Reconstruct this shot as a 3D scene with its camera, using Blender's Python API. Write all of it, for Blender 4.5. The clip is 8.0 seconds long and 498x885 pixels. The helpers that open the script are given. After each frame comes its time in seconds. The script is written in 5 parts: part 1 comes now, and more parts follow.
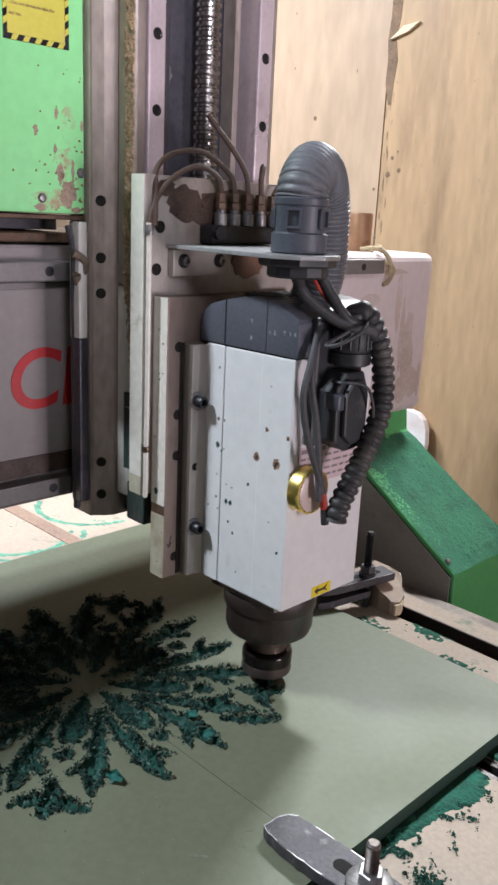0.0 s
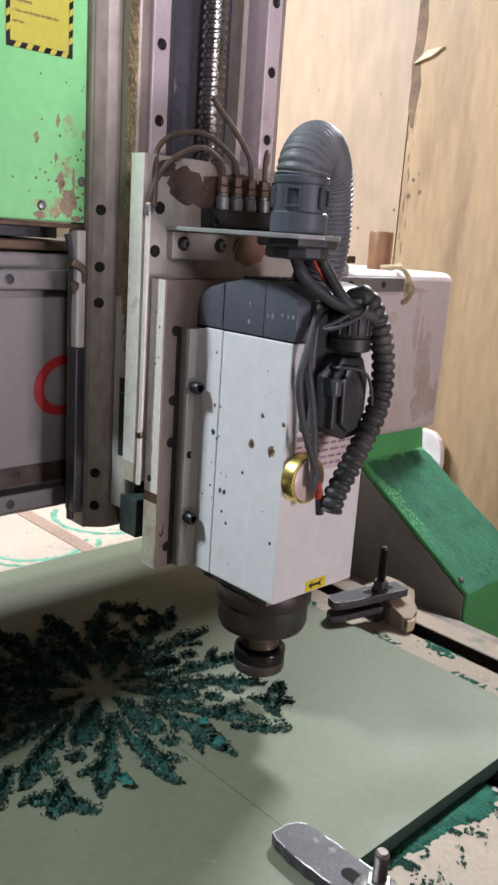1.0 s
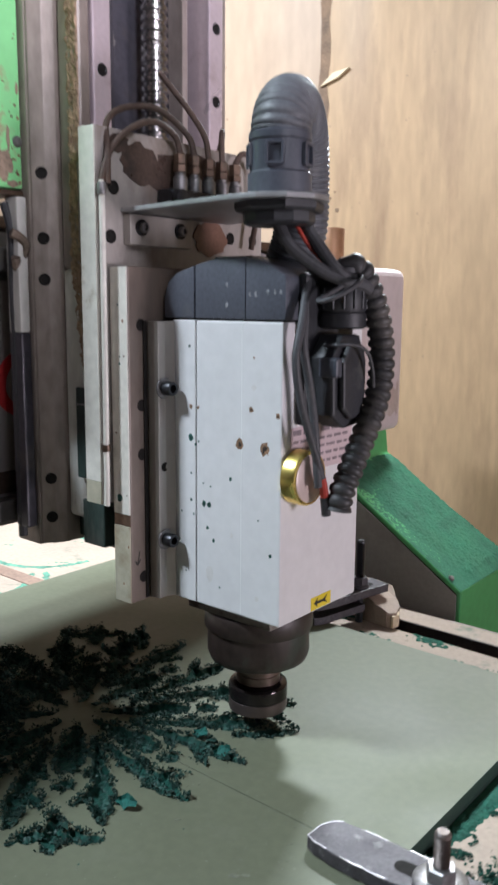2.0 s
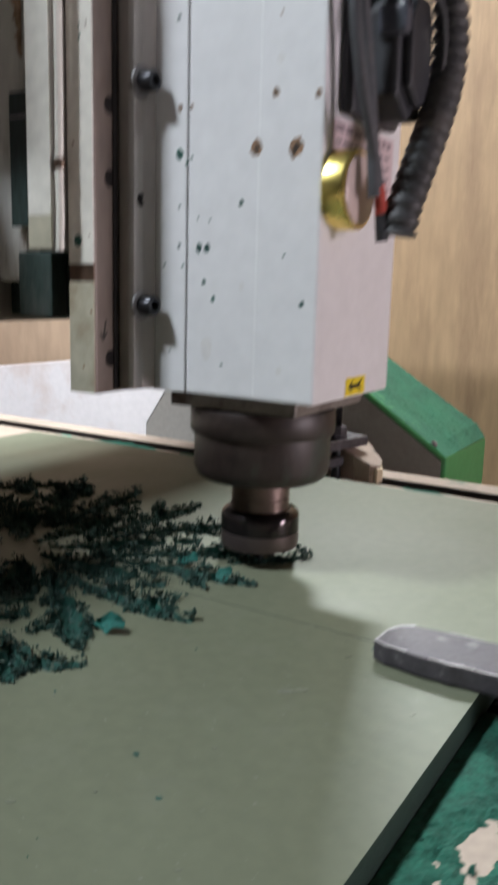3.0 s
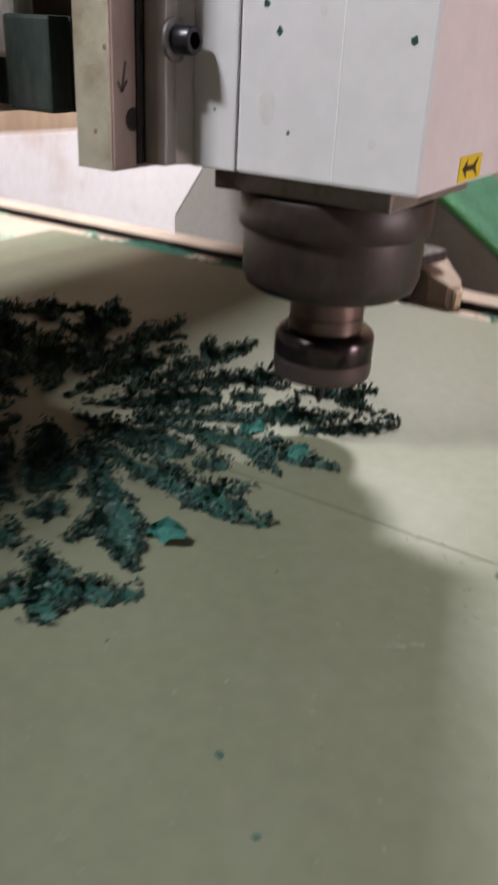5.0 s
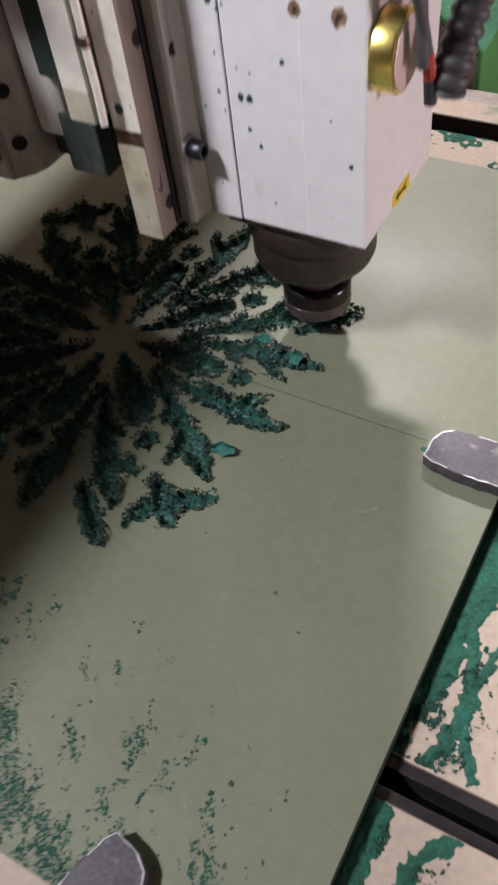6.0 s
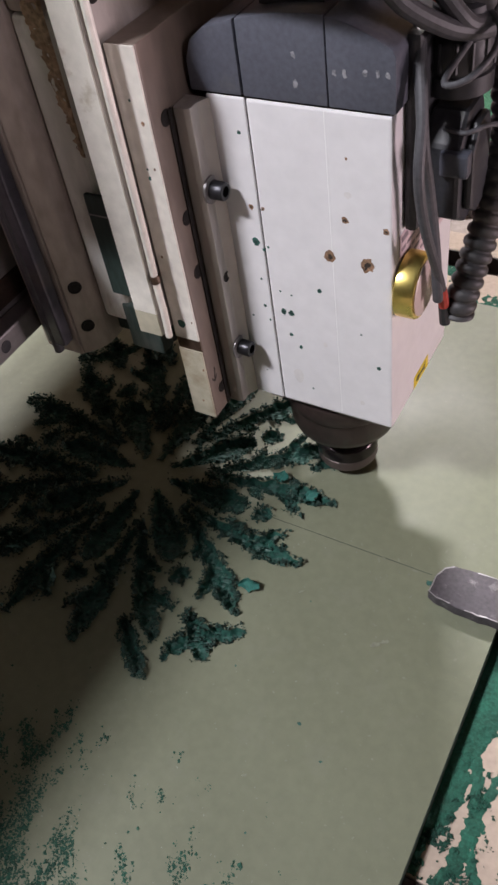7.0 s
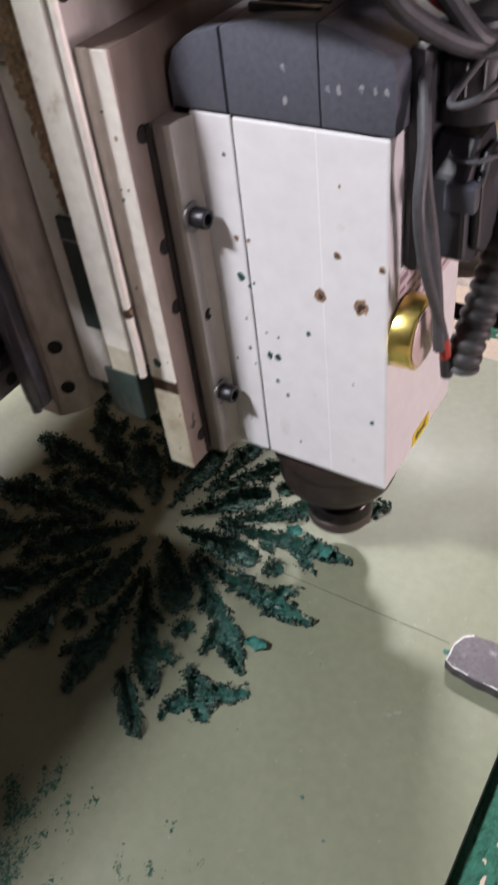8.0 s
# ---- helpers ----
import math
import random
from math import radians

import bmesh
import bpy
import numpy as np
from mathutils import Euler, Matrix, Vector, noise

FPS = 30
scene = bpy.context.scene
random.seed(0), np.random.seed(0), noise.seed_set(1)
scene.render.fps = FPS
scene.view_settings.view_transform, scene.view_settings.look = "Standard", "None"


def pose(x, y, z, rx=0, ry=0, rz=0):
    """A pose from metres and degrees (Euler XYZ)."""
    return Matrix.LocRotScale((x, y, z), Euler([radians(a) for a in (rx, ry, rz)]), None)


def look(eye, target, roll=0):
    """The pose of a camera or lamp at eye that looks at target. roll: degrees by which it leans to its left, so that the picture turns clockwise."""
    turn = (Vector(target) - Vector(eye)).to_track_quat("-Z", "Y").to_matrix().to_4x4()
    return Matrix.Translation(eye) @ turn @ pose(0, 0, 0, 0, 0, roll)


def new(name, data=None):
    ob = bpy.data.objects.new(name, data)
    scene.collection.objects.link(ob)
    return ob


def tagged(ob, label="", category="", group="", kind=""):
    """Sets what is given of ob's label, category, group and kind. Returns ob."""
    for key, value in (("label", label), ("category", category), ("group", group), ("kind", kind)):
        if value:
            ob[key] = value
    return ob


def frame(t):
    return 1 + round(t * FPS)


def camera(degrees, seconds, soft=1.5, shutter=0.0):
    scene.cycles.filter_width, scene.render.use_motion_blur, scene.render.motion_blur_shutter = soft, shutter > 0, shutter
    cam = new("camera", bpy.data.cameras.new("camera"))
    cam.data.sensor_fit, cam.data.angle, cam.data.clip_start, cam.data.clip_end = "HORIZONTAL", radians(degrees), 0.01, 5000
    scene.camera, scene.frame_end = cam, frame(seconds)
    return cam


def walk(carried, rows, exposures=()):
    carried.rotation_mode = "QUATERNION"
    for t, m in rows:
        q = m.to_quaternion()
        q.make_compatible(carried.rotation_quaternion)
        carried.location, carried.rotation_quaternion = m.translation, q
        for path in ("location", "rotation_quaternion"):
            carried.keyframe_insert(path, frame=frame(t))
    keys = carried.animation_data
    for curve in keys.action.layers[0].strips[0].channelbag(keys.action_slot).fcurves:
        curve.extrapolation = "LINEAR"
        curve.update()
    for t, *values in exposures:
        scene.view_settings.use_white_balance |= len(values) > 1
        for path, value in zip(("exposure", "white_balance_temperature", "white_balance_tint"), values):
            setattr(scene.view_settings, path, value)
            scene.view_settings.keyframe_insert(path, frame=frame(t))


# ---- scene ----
cam = camera(33.67, 8.0, soft=2.6, shutter=0.5)
PATH = [
    (0.0, pose(0.5696, -0.6315, 0.5186, 74.614, -2.620, 45.465)),
    (0.5, pose(0.5739, -0.6339, 0.5160, 75.250, -3.211, 46.337)),
    (1.0, pose(0.5757, -0.6434, 0.5117, 75.859, -3.829, 46.757)),
    (1.2, pose(0.5688, -0.6397, 0.5038, 77.615, -4.101, 46.129)),
    (2.3, pose(0.4479, -0.6556, 0.3496, 82.267, 0.156, 36.719)),
    (2.5, pose(0.4121, -0.6320, 0.3045, 84.555, -0.433, 35.026)),
    (3.0, pose(0.3270, -0.5869, 0.2019, 79.168, -1.501, 31.464)),
    (3.5, pose(0.2600, -0.5298, 0.1632, 76.097, -4.746, 34.432)),
    (4.0, pose(0.2196, -0.4775, 0.1499, 74.952, -6.346, 35.395)),
    (4.5, pose(0.2227, -0.4581, 0.1516, 74.600, -5.687, 32.264)),
    (5.0, pose(0.2290, -0.4990, 0.2173, 63.493, -2.549, 33.141)),
    (5.2, pose(0.2398, -0.5190, 0.2635, 57.120, -1.060, 32.969)),
    (6.3, pose(0.2868, -0.5598, 0.5793, 37.169, 6.678, 27.630)),
    (6.5, pose(0.2876, -0.5511, 0.6078, 39.586, 7.150, 27.987)),
    (7.0, pose(0.2823, -0.5464, 0.6174, 42.248, 7.292, 28.714)),
    (7.5, pose(0.2745, -0.5463, 0.6021, 43.653, 7.308, 29.846)),
    (8.0, pose(0.2699, -0.5335, 0.5969, 46.163, 5.894, 31.493)),
]
HEAD = [  # seconds, gantry travel, carriage travel, lift
    (0.0, -0.0000, 0.0000, 0.0000),
    (0.5, -0.0006, -0.0338, -0.0000),
    (1.0, 0.0002, -0.0343, 0.0280),
    (1.2, 0.0012, -0.0390, 0.0296),
    (2.3, 0.0323, -0.0717, -0.0011),
    (2.5, 0.0288, -0.0789, 0.0001),
    (3.0, 0.0391, -0.0757, -0.0009),
    (3.5, 0.0623, -0.0693, -0.0004),
    (4.0, 0.0643, -0.0544, 0.0021),
    (4.5, 0.0299, -0.0868, 0.0024),
    (5.0, 0.0309, -0.0867, 0.0251),
    (5.2, 0.0310, -0.0786, 0.0294),
    (6.3, 0.0477, -0.0727, 0.0016),
    (6.5, 0.0556, -0.0708, -0.0025),
    (7.0, 0.0519, -0.0659, -0.0030),
    (7.5, 0.0462, -0.0658, 0.0129),
    (8.0, 0.0439, -0.1011, 0.0230),
]
EXPOSURES = [  # seconds, stops, kelvin, tint
    (0.0, 0.05, 5850, 6), (1.0, 0.03, 5900, 5), (2.5, 0.15, 5600, 4), (3.0, 0.08, 5950, 6), (3.5, -0.05, 6280, 12), (4.0, 0.28, 6330, 16),
    (4.5, 0.42, 6350, 13), (5.0, 0.15, 6420, 14), (6.5, 0.27, 6330, 17), (7.5, 0.25, 6400, 17), (8.0, 0.45, 6350, 16),
]
walk(cam, PATH, EXPOSURES)

# ---- world and light ----
world = bpy.data.worlds.new("world")
scene.world = world
world.use_nodes = True
world.node_tree.nodes["Background"].inputs[0].default_value = (0.95, 0.97, 1.0, 1)
world.node_tree.nodes["Background"].inputs[1].default_value = 0.02
scene.view_settings.exposure = 0.0


def area(name, eye, target, sx, sy, watts, color=(1, 0.97, 0.93), spread=180):
    d = bpy.data.lights.new(name, "AREA")
    d.shape, d.size, d.size_y, d.energy, d.color = "RECTANGLE", sx, sy, watts, color
    d.spread = radians(spread)
    ob = new(name, d)
    ob.matrix_world = look(eye, target)
    return ob


area("tube_light_wall", (-0.38, 1.06, 1.28), (0.1, 0.0, 0.0), 0.22, 0.06, 10.5, (1.0, 0.98, 0.95), 112)
area("tube_light_rear", (-1.35, 0.1, 1.7), (-1.15, 0.7, 0.0), 0.5, 0.1, 33, (1.0, 0.98, 0.97), 150)
area("tube_light_near", (-0.92, -1.6, 2.4), (0.1, -0.15, 0.0), 0.42, 0.12, 38, (0.97, 0.98, 1.0), 130)
# added pinkish fill for the +X faces, set low to graze the board; no known source
area("front_fill_light", (2.6, 0.3, 0.08), (0.0, 0.0, 0.5), 0.5, 0.5, 6.3, (1.0, 0.81, 0.83), 80)
# added narrow fill that lifts the upper column and misses the board
area("upper_fill_light", (1.5, -0.85, 1.35), (-0.2, -0.05, 1.04), 0.4, 0.4, 2.8, (1.0, 0.88, 0.9), 44)


# ---- materials ----
def mat(name, col, rough=0.5, metal=0.0, var=0.12, scale=14.0, fine=160.0, bump=0.15, stain=None, amount=0.5, stain_scale=9.0, edge=0.08, stretch=(1, 1, 1)):
    m = bpy.data.materials.new(name)
    m.use_nodes = True
    nt = m.node_tree
    n, l = nt.nodes, nt.links
    bs = n["Principled BSDF"]
    bs.inputs["Metallic"].default_value = metal
    tc = n.new("ShaderNodeTexCoord")
    mp = n.new("ShaderNodeMapping")
    mp.inputs["Scale"].default_value = stretch
    l.new(tc.outputs["Object"], mp.inputs["Vector"])
    big = n.new("ShaderNodeTexNoise")
    big.inputs["Scale"].default_value, big.inputs["Detail"].default_value = scale, 6
    small = n.new("ShaderNodeTexNoise")
    small.inputs["Scale"].default_value, small.inputs["Detail"].default_value = fine, 4
    for q in (big, small):
        l.new(mp.outputs[0], q.inputs["Vector"])
    add = n.new("ShaderNodeMath")
    add.operation = "ADD"
    l.new(big.outputs["Fac"], add.inputs[0])
    l.new(small.outputs["Fac"], add.inputs[1])
    mr = n.new("ShaderNodeMapRange")
    mr.inputs["From Min"].default_value, mr.inputs["From Max"].default_value = 0.7, 1.3
    mr.inputs["To Min"].default_value, mr.inputs["To Max"].default_value = 1 - var, 1 + var
    l.new(add.outputs[0], mr.inputs["Value"])
    mul = n.new("ShaderNodeVectorMath")
    mul.operation = "SCALE"
    mul.inputs[0].default_value = col
    l.new(mr.outputs[0], mul.inputs["Scale"])
    out = mul.outputs[0]
    if stain:
        sn = n.new("ShaderNodeTexNoise")
        sn.inputs["Scale"].default_value, sn.inputs["Detail"].default_value, sn.inputs["Roughness"].default_value = stain_scale, 8, 0.65
        l.new(mp.outputs[0], sn.inputs["Vector"])
        sr = n.new("ShaderNodeMapRange")
        lo = 0.72 - 0.44 * amount
        sr.inputs["From Min"].default_value, sr.inputs["From Max"].default_value = lo, lo + edge
        l.new(sn.outputs["Fac"], sr.inputs["Value"])
        mx = n.new("ShaderNodeMix")
        mx.data_type = "RGBA"
        l.new(sr.outputs[0], mx.inputs["Factor"])
        l.new(out, mx.inputs["A"])
        mx.inputs["B"].default_value = (*stain, 1)
        out = mx.outputs["Result"]
    l.new(out, bs.inputs["Base Color"])
    rr = n.new("ShaderNodeMapRange")
    rr.inputs["From Min"].default_value, rr.inputs["From Max"].default_value = 0.3, 0.7
    rr.inputs["To Min"].default_value, rr.inputs["To Max"].default_value = max(0.03, rough - 0.1), min(1, rough + 0.1)
    l.new(big.outputs["Fac"], rr.inputs["Value"])
    l.new(rr.outputs[0], bs.inputs["Roughness"])
    if bump:
        bp = n.new("ShaderNodeBump")
        bp.inputs["Strength"].default_value, bp.inputs["Distance"].default_value = bump, 0.001
        l.new(small.outputs["Fac"], bp.inputs["Height"])
        l.new(bp.outputs[0], bs.inputs["Normal"])
    return m


WHITE = mat("white_enamel", (0.75, 0.74, 0.75), 0.42, 0, 0.05, 8, 90, 0.05, (0.55, 0.5, 0.45), 0.2, 9, 0.2)
PLATE = mat("ground_steel_plate", (0.44, 0.4, 0.37), 0.42, 0.2, 0.14, 9, 120, 0.1, (0.15, 0.095, 0.06), 0.5, 6, 0.2, (1, 1, 0.5))
EDGE = mat("bare_plate_edge", (0.74, 0.71, 0.64), 0.45, 0.1, 0.12, 10, 120, 0.1, (0.38, 0.32, 0.22), 0.3, 14, 0.1)
DIRTEDGE = mat("yellowed_plate_edge", (0.46, 0.43, 0.33), 0.5, 0.1, 0.14, 10, 120, 0.1, (0.3, 0.25, 0.17), 0.4, 18, 0.15)
GASKET = mat("dark_green_wiper", (0.026, 0.046, 0.04), 0.6, 0, 0.4, 30, 300, 0.3, (0.075, 0.085, 0.075), 0.4, 30, 0.12, (1, 1, 0.3))
FLANGE = mat("brushed_aluminium", (0.4, 0.37, 0.34), 0.4, 0.4, 0.1, 8, 100, 0.06, (0.2, 0.15, 0.1), 0.3, 9, 0.15, (1, 1, 0.5))
SLATE = mat("dark_slate_plastic", (0.085, 0.09, 0.112), 0.36, 0, 0.2, 12, 300, 0.1, (0.13, 0.13, 0.135), 0.3, 26, 0.18)
GLAND = mat("grey_gland_plastic", (0.065, 0.07, 0.088), 0.4, 0, 0.15, 20, 300, 0.1, (0.12, 0.12, 0.12), 0.3, 25, 0.2)
BLACK = mat("black_plastic", (0.024, 0.025, 0.029), 0.5, 0, 0.3, 20, 300, 0.1, (0.1, 0.1, 0.09), 0.3, 25, 0.2)
RUBBER = mat("grey_cable_rubber", (0.06, 0.06, 0.066), 0.6, 0, 0.25, 20, 300, 0.1, (0.11, 0.1, 0.09), 0.35, 20, 0.2)
CONDUIT = mat("dusty_grey_conduit", (0.105, 0.108, 0.12), 0.5, 0, 0.25, 20, 300, 0.1, (0.17, 0.16, 0.15), 0.35, 24, 0.25)
STEEL = mat("dark_turned_steel", (0.045, 0.038, 0.038), 0.2, 0.8, 0.2, 14, 200, 0.05, (0.035, 0.033, 0.033), 0.38, 16, 0.15, (1, 1, 3))
NOSE = mat("smeared_nose_steel", (0.036, 0.025, 0.022), 0.45, 0.15, 0.35, 10, 160, 0.1, (0.026, 0.08, 0.055), 0.5, 10, 0.25, (1, 1, 0.7))
NOSEPLATE = mat("blotched_nose_plate", (0.21, 0.185, 0.17), 0.42, 0.3, 0.2, 10, 160, 0.08, (0.055, 0.035, 0.03), 0.52, 14, 0.1)
NUTBAND = mat("brushed_nut_band", (0.13, 0.1, 0.097), 0.4, 0.7, 0.12, 14, 200, 0.05, (0.08, 0.06, 0.057), 0.4, 16, 0.3, (1, 1, 8))
NECK = mat("brown_shaft_steel", (0.16, 0.115, 0.1), 0.36, 0.75, 0.15, 14, 200, 0.05, (0.09, 0.064, 0.056), 0.4, 20, 0.3, (1, 1, 4))
SCORE = mat("scored_line", (0.06, 0.07, 0.05), 0.8, 0, 0.3, 60, 300, 0.1)
SHELF = mat("grey_shelf_steel", (0.33, 0.33, 0.335), 0.42, 0.3, 0.15, 9, 120, 0.08, (0.2, 0.19, 0.18), 0.35, 12, 0.2)
RAG = mat("dirty_grey_rag", (0.17, 0.13, 0.1), 0.95, 0, 0.35, 60, 300, 0.4)
PEN = mat("black_pen_mark", (0.03, 0.025, 0.02), 0.7, 0, 0.3, 60, 300, 0.05)
CAKE = mat("caked_tan_grease", (0.42, 0.29, 0.2), 0.8, 0, 0.5, 70, 300, 0.8, (0.19, 0.115, 0.075), 0.45, 50, 0.2)
LOOSE = mat("loose_green_dust", (0.024, 0.085, 0.058), 0.95, 0, 0.45, 50, 500, 0.3)
SMUDGE = mat("grey_smudge", (0.7, 0.68, 0.67), 0.5, 0, 0.08, 30, 200, 0.03)
SEAM = mat("pale_seam_filler", (0.9, 0.9, 0.9), 0.5, 0, 0.03, 30, 200, 0.02)
MOUNT = mat("brown_stained_steel", (0.185, 0.145, 0.12), 0.42, 0.2, 0.2, 9, 120, 0.1, (0.1, 0.06, 0.04), 0.4, 7, 0.2, (1, 1, 0.4))
DARKDUST = mat("dark_green_dust", (0.017, 0.095, 0.062), 0.95, 0, 0.45, 50, 500, 0.5, (0.032, 0.15, 0.1), 0.45, 24, 0.2)
BOLT = mat("black_bolt_steel", (0.05, 0.05, 0.055), 0.35, 0.8, 0.25, 30, 300, 0.1)
STUD = mat("rusty_stud_steel", (0.13, 0.105, 0.095), 0.45, 0.6, 0.35, 60, 300, 0.2, (0.2, 0.19, 0.19), 0.4, 60, 0.15)
ZINC = mat("worn_zinc", (0.27, 0.26, 0.26), 0.38, 0.7, 0.25, 30, 300, 0.15, (0.09, 0.075, 0.07), 0.42, 30, 0.2)
GOLD = mat("polished_brass", (0.9, 0.72, 0.22), 0.28, 1, 0.08, 20, 300, 0.03)
DISC = mat("pale_disc_face", (0.62, 0.5, 0.46), 0.35, 0.1, 0.06, 20, 300, 0.03)
COLUMN = mat("oily_grey_casting", (0.32, 0.27, 0.24), 0.42, 0.2, 0.25, 8, 120, 0.15, (0.1, 0.076, 0.065), 0.52, 6, 0.3, (1, 1, 0.4))
RIDGE = mat("chipped_grey_paint", (0.72, 0.7, 0.66), 0.5, 0, 0.16, 12, 120, 0.2, (0.25, 0.185, 0.13), 0.52, 14, 0.14, (1, 1, 0.35))
RAIL = mat("hardened_rail_steel", (0.66, 0.56, 0.6), 0.36, 0.4, 0.08, 12, 200, 0.04, (0.3, 0.22, 0.2), 0.25, 10, 0.2)
RECESS = mat("greasy_recess_and_strip_shade", (0.06, 0.057, 0.07), 0.35, 0.2, 0.3, 14, 150, 0.2, (0.12, 0.1, 0.09), 0.35, 10, 0.2)
SCREW = mat("oiled_screw_steel", (0.4, 0.38, 0.37), 0.2, 0.95, 0.15, 30, 300, 0.05, (0.08, 0.06, 0.05), 0.35, 30, 0.2)
BRASS = mat("tarnished_brass", (0.13, 0.085, 0.06), 0.4, 0.7, 0.3, 40, 300, 0.1, (0.06, 0.05, 0.04), 0.45, 50, 0.2)
HOSE = mat("brown_grease_hose", (0.085, 0.055, 0.042), 0.75, 0, 0.3, 30, 300, 0.1, (0.22, 0.12, 0.07), 0.35, 15, 0.2)
GREEN = mat("light_green_paint", (0.32, 0.78, 0.33), 0.3, 0, 0.06, 5, 90, 0.05, (0.3, 0.2, 0.12), 0.13, 10, 0.1)
BLOOM = mat("rust_through_green_paint", (0.32, 0.78, 0.33), 0.4, 0, 0.06, 5, 90, 0.05, (0.43, 0.31, 0.2), 0.5, 45, 0.16)
LEGGREEN = mat("machine_green_paint", (0.1, 0.4, 0.13), 0.45, 0, 0.1, 5, 90, 0.05, (0.13, 0.33, 0.19), 0.46, 9, 0.3)
YELLOW = mat("yellow_label", (0.8, 0.62, 0.02), 0.45, 0, 0.04, 12, 200, 0.03)
FADED = mat("faded_yellow_label", (0.64, 0.58, 0.09), 0.5, 0, 0.06, 12, 200, 0.03, (0.55, 0.5, 0.16), 0.4, 30, 0.2)
BEAM = mat("grey_white_beam_paint", (0.29, 0.265, 0.26), 0.5, 0, 0.08, 4, 90, 0.06, (0.3, 0.2, 0.14), 0.25, 5, 0.25)
BOX = mat("off_white_cover_paint", (0.62, 0.53, 0.53), 0.45, 0, 0.07, 4, 90, 0.05, (0.44, 0.29, 0.23), 0.36, 5, 0.25, (1, 1, 0.5))
RED = mat("red_lettering", (0.5, 0.03, 0.035), 0.5, 0, 0.1, 30, 200, 0.03)
INNER = mat("pale_leg_panel", (0.3, 0.285, 0.262), 0.5, 0, 0.1, 5, 120, 0.06, (0.19, 0.175, 0.155), 0.35, 6, 0.2)
RUB = mat("faint_pale_rub", (0.188, 0.199, 0.143), 0.7, 0, 0.2, 60, 400, 0.1)
SCUFF = mat("pale_scuff", (0.2, 0.21, 0.158), 0.7, 0, 0.2, 60, 400, 0.1)
RUST = mat("rust_and_bare_metal", (0.36, 0.27, 0.2), 0.7, 0.1, 0.35, 60, 400, 0.3, (0.14, 0.08, 0.05), 0.35, 90, 0.1)
CLAMP = mat("scratched_dark_steel", (0.072, 0.065, 0.073), 0.5, 0.4, 0.3, 40, 300, 0.3, (0.2, 0.19, 0.195), 0.3, 70, 0.12)
TORN = mat("torn_brown_veneer", (0.2, 0.13, 0.085), 0.9, 0, 0.35, 30, 200, 0.4)
SLIVER = mat("pale_splinter", (0.7, 0.58, 0.4), 0.8, 0, 0.1, 30, 200, 0.2)
SLEEVE = mat("dusty_black_sleeve", (0.04, 0.039, 0.04), 0.55, 0, 0.3, 20, 300, 0.1, (0.15, 0.135, 0.12), 0.5, 22, 0.35)
TEAL = mat("bright_teal_fibre", (0.02, 0.125, 0.1), 0.8, 0, 0.3, 90, 500, 0.4, (0.012, 0.06, 0.048), 0.35, 60, 0.2)
PINKLABEL = mat("pale_pink_label", (0.62, 0.5, 0.52), 0.45, 0, 0.05, 20, 200, 0.02)
PRINT = mat("faded_print", (0.25, 0.2, 0.22), 0.6, 0, 0.2, 60, 300, 0.02)
REDWIRE = mat("red_wire", (0.45, 0.05, 0.03), 0.5, 0, 0.15, 60, 300, 0.02)
LITTER = mat("loose_green_litter", (0.014, 0.07, 0.047), 0.95, 0, 0.5, 60, 500, 0.4)
LEGDUST = mat("settled_green_dust", (0.05, 0.175, 0.1), 0.95, 0, 0.35, 26, 600, 0.6, (0.085, 0.275, 0.14), 0.5, 12, 0.4)
DUST = mat("green_sanding_dust", (0.15, 0.33, 0.235), 0.95, 0, 0.4, 40, 500, 0.5)
SPOIL = mat("tan_spoilboard", (0.44, 0.35, 0.28), 0.75, 0, 0.12, 6, 200, 0.15, (0.16, 0.22, 0.16), 0.26, 16, 0.12)
WOOD = mat("raw_wood_block", (0.36, 0.27, 0.21), 0.7, 0, 0.2, 10, 150, 0.2, None, stretch=(1, 6, 6))
GREYRAIL = mat("grey_rail_steel", (0.2, 0.19, 0.19), 0.4, 0.4, 0.12, 12, 200, 0.04, (0.12, 0.1, 0.09), 0.35, 10, 0.2)
GREASE = mat("dark_grease_film", (0.075, 0.05, 0.04), 0.35, 0, 0.4, 40, 300, 0.15, (0.03, 0.025, 0.025), 0.45, 30, 0.2)
WETSTAIN = mat("red_brown_stain", (0.22, 0.12, 0.085), 0.4, 0, 0.15, 30, 300, 0.05)
GROOVE = mat("dark_brown_groove", (0.028, 0.02, 0.016), 0.5, 0, 0.4, 20, 200, 0.2, (0.07, 0.045, 0.03), 0.3, 30, 0.2)
STRIP = mat("worn_brown_strip", (0.3, 0.2, 0.15), 0.8, 0, 0.25, 12, 200, 0.2, (0.2, 0.12, 0.085), 0.4, 14, 0.2)
ALU = mat("slot_aluminium", (0.16, 0.15, 0.15), 0.2, 0.85, 0.25, 20, 200, 0.1, (0.05, 0.04, 0.035), 0.35, 20, 0.2)
DARK = mat("slot_dark", (0.02, 0.018, 0.017), 0.6, 0, 0.3, 20, 200, 0.1)
DARK.node_tree.nodes["Principled BSDF"].inputs["Specular IOR Level"].default_value = 0.1
PLY = mat("plywood", (0.46, 0.325, 0.225), 0.6, 0, 0.14, 1.6, 16, 0.05, (0.37, 0.245, 0.165), 0.36, 2.8, 0.25, (2.0, 2.0, 0.6))
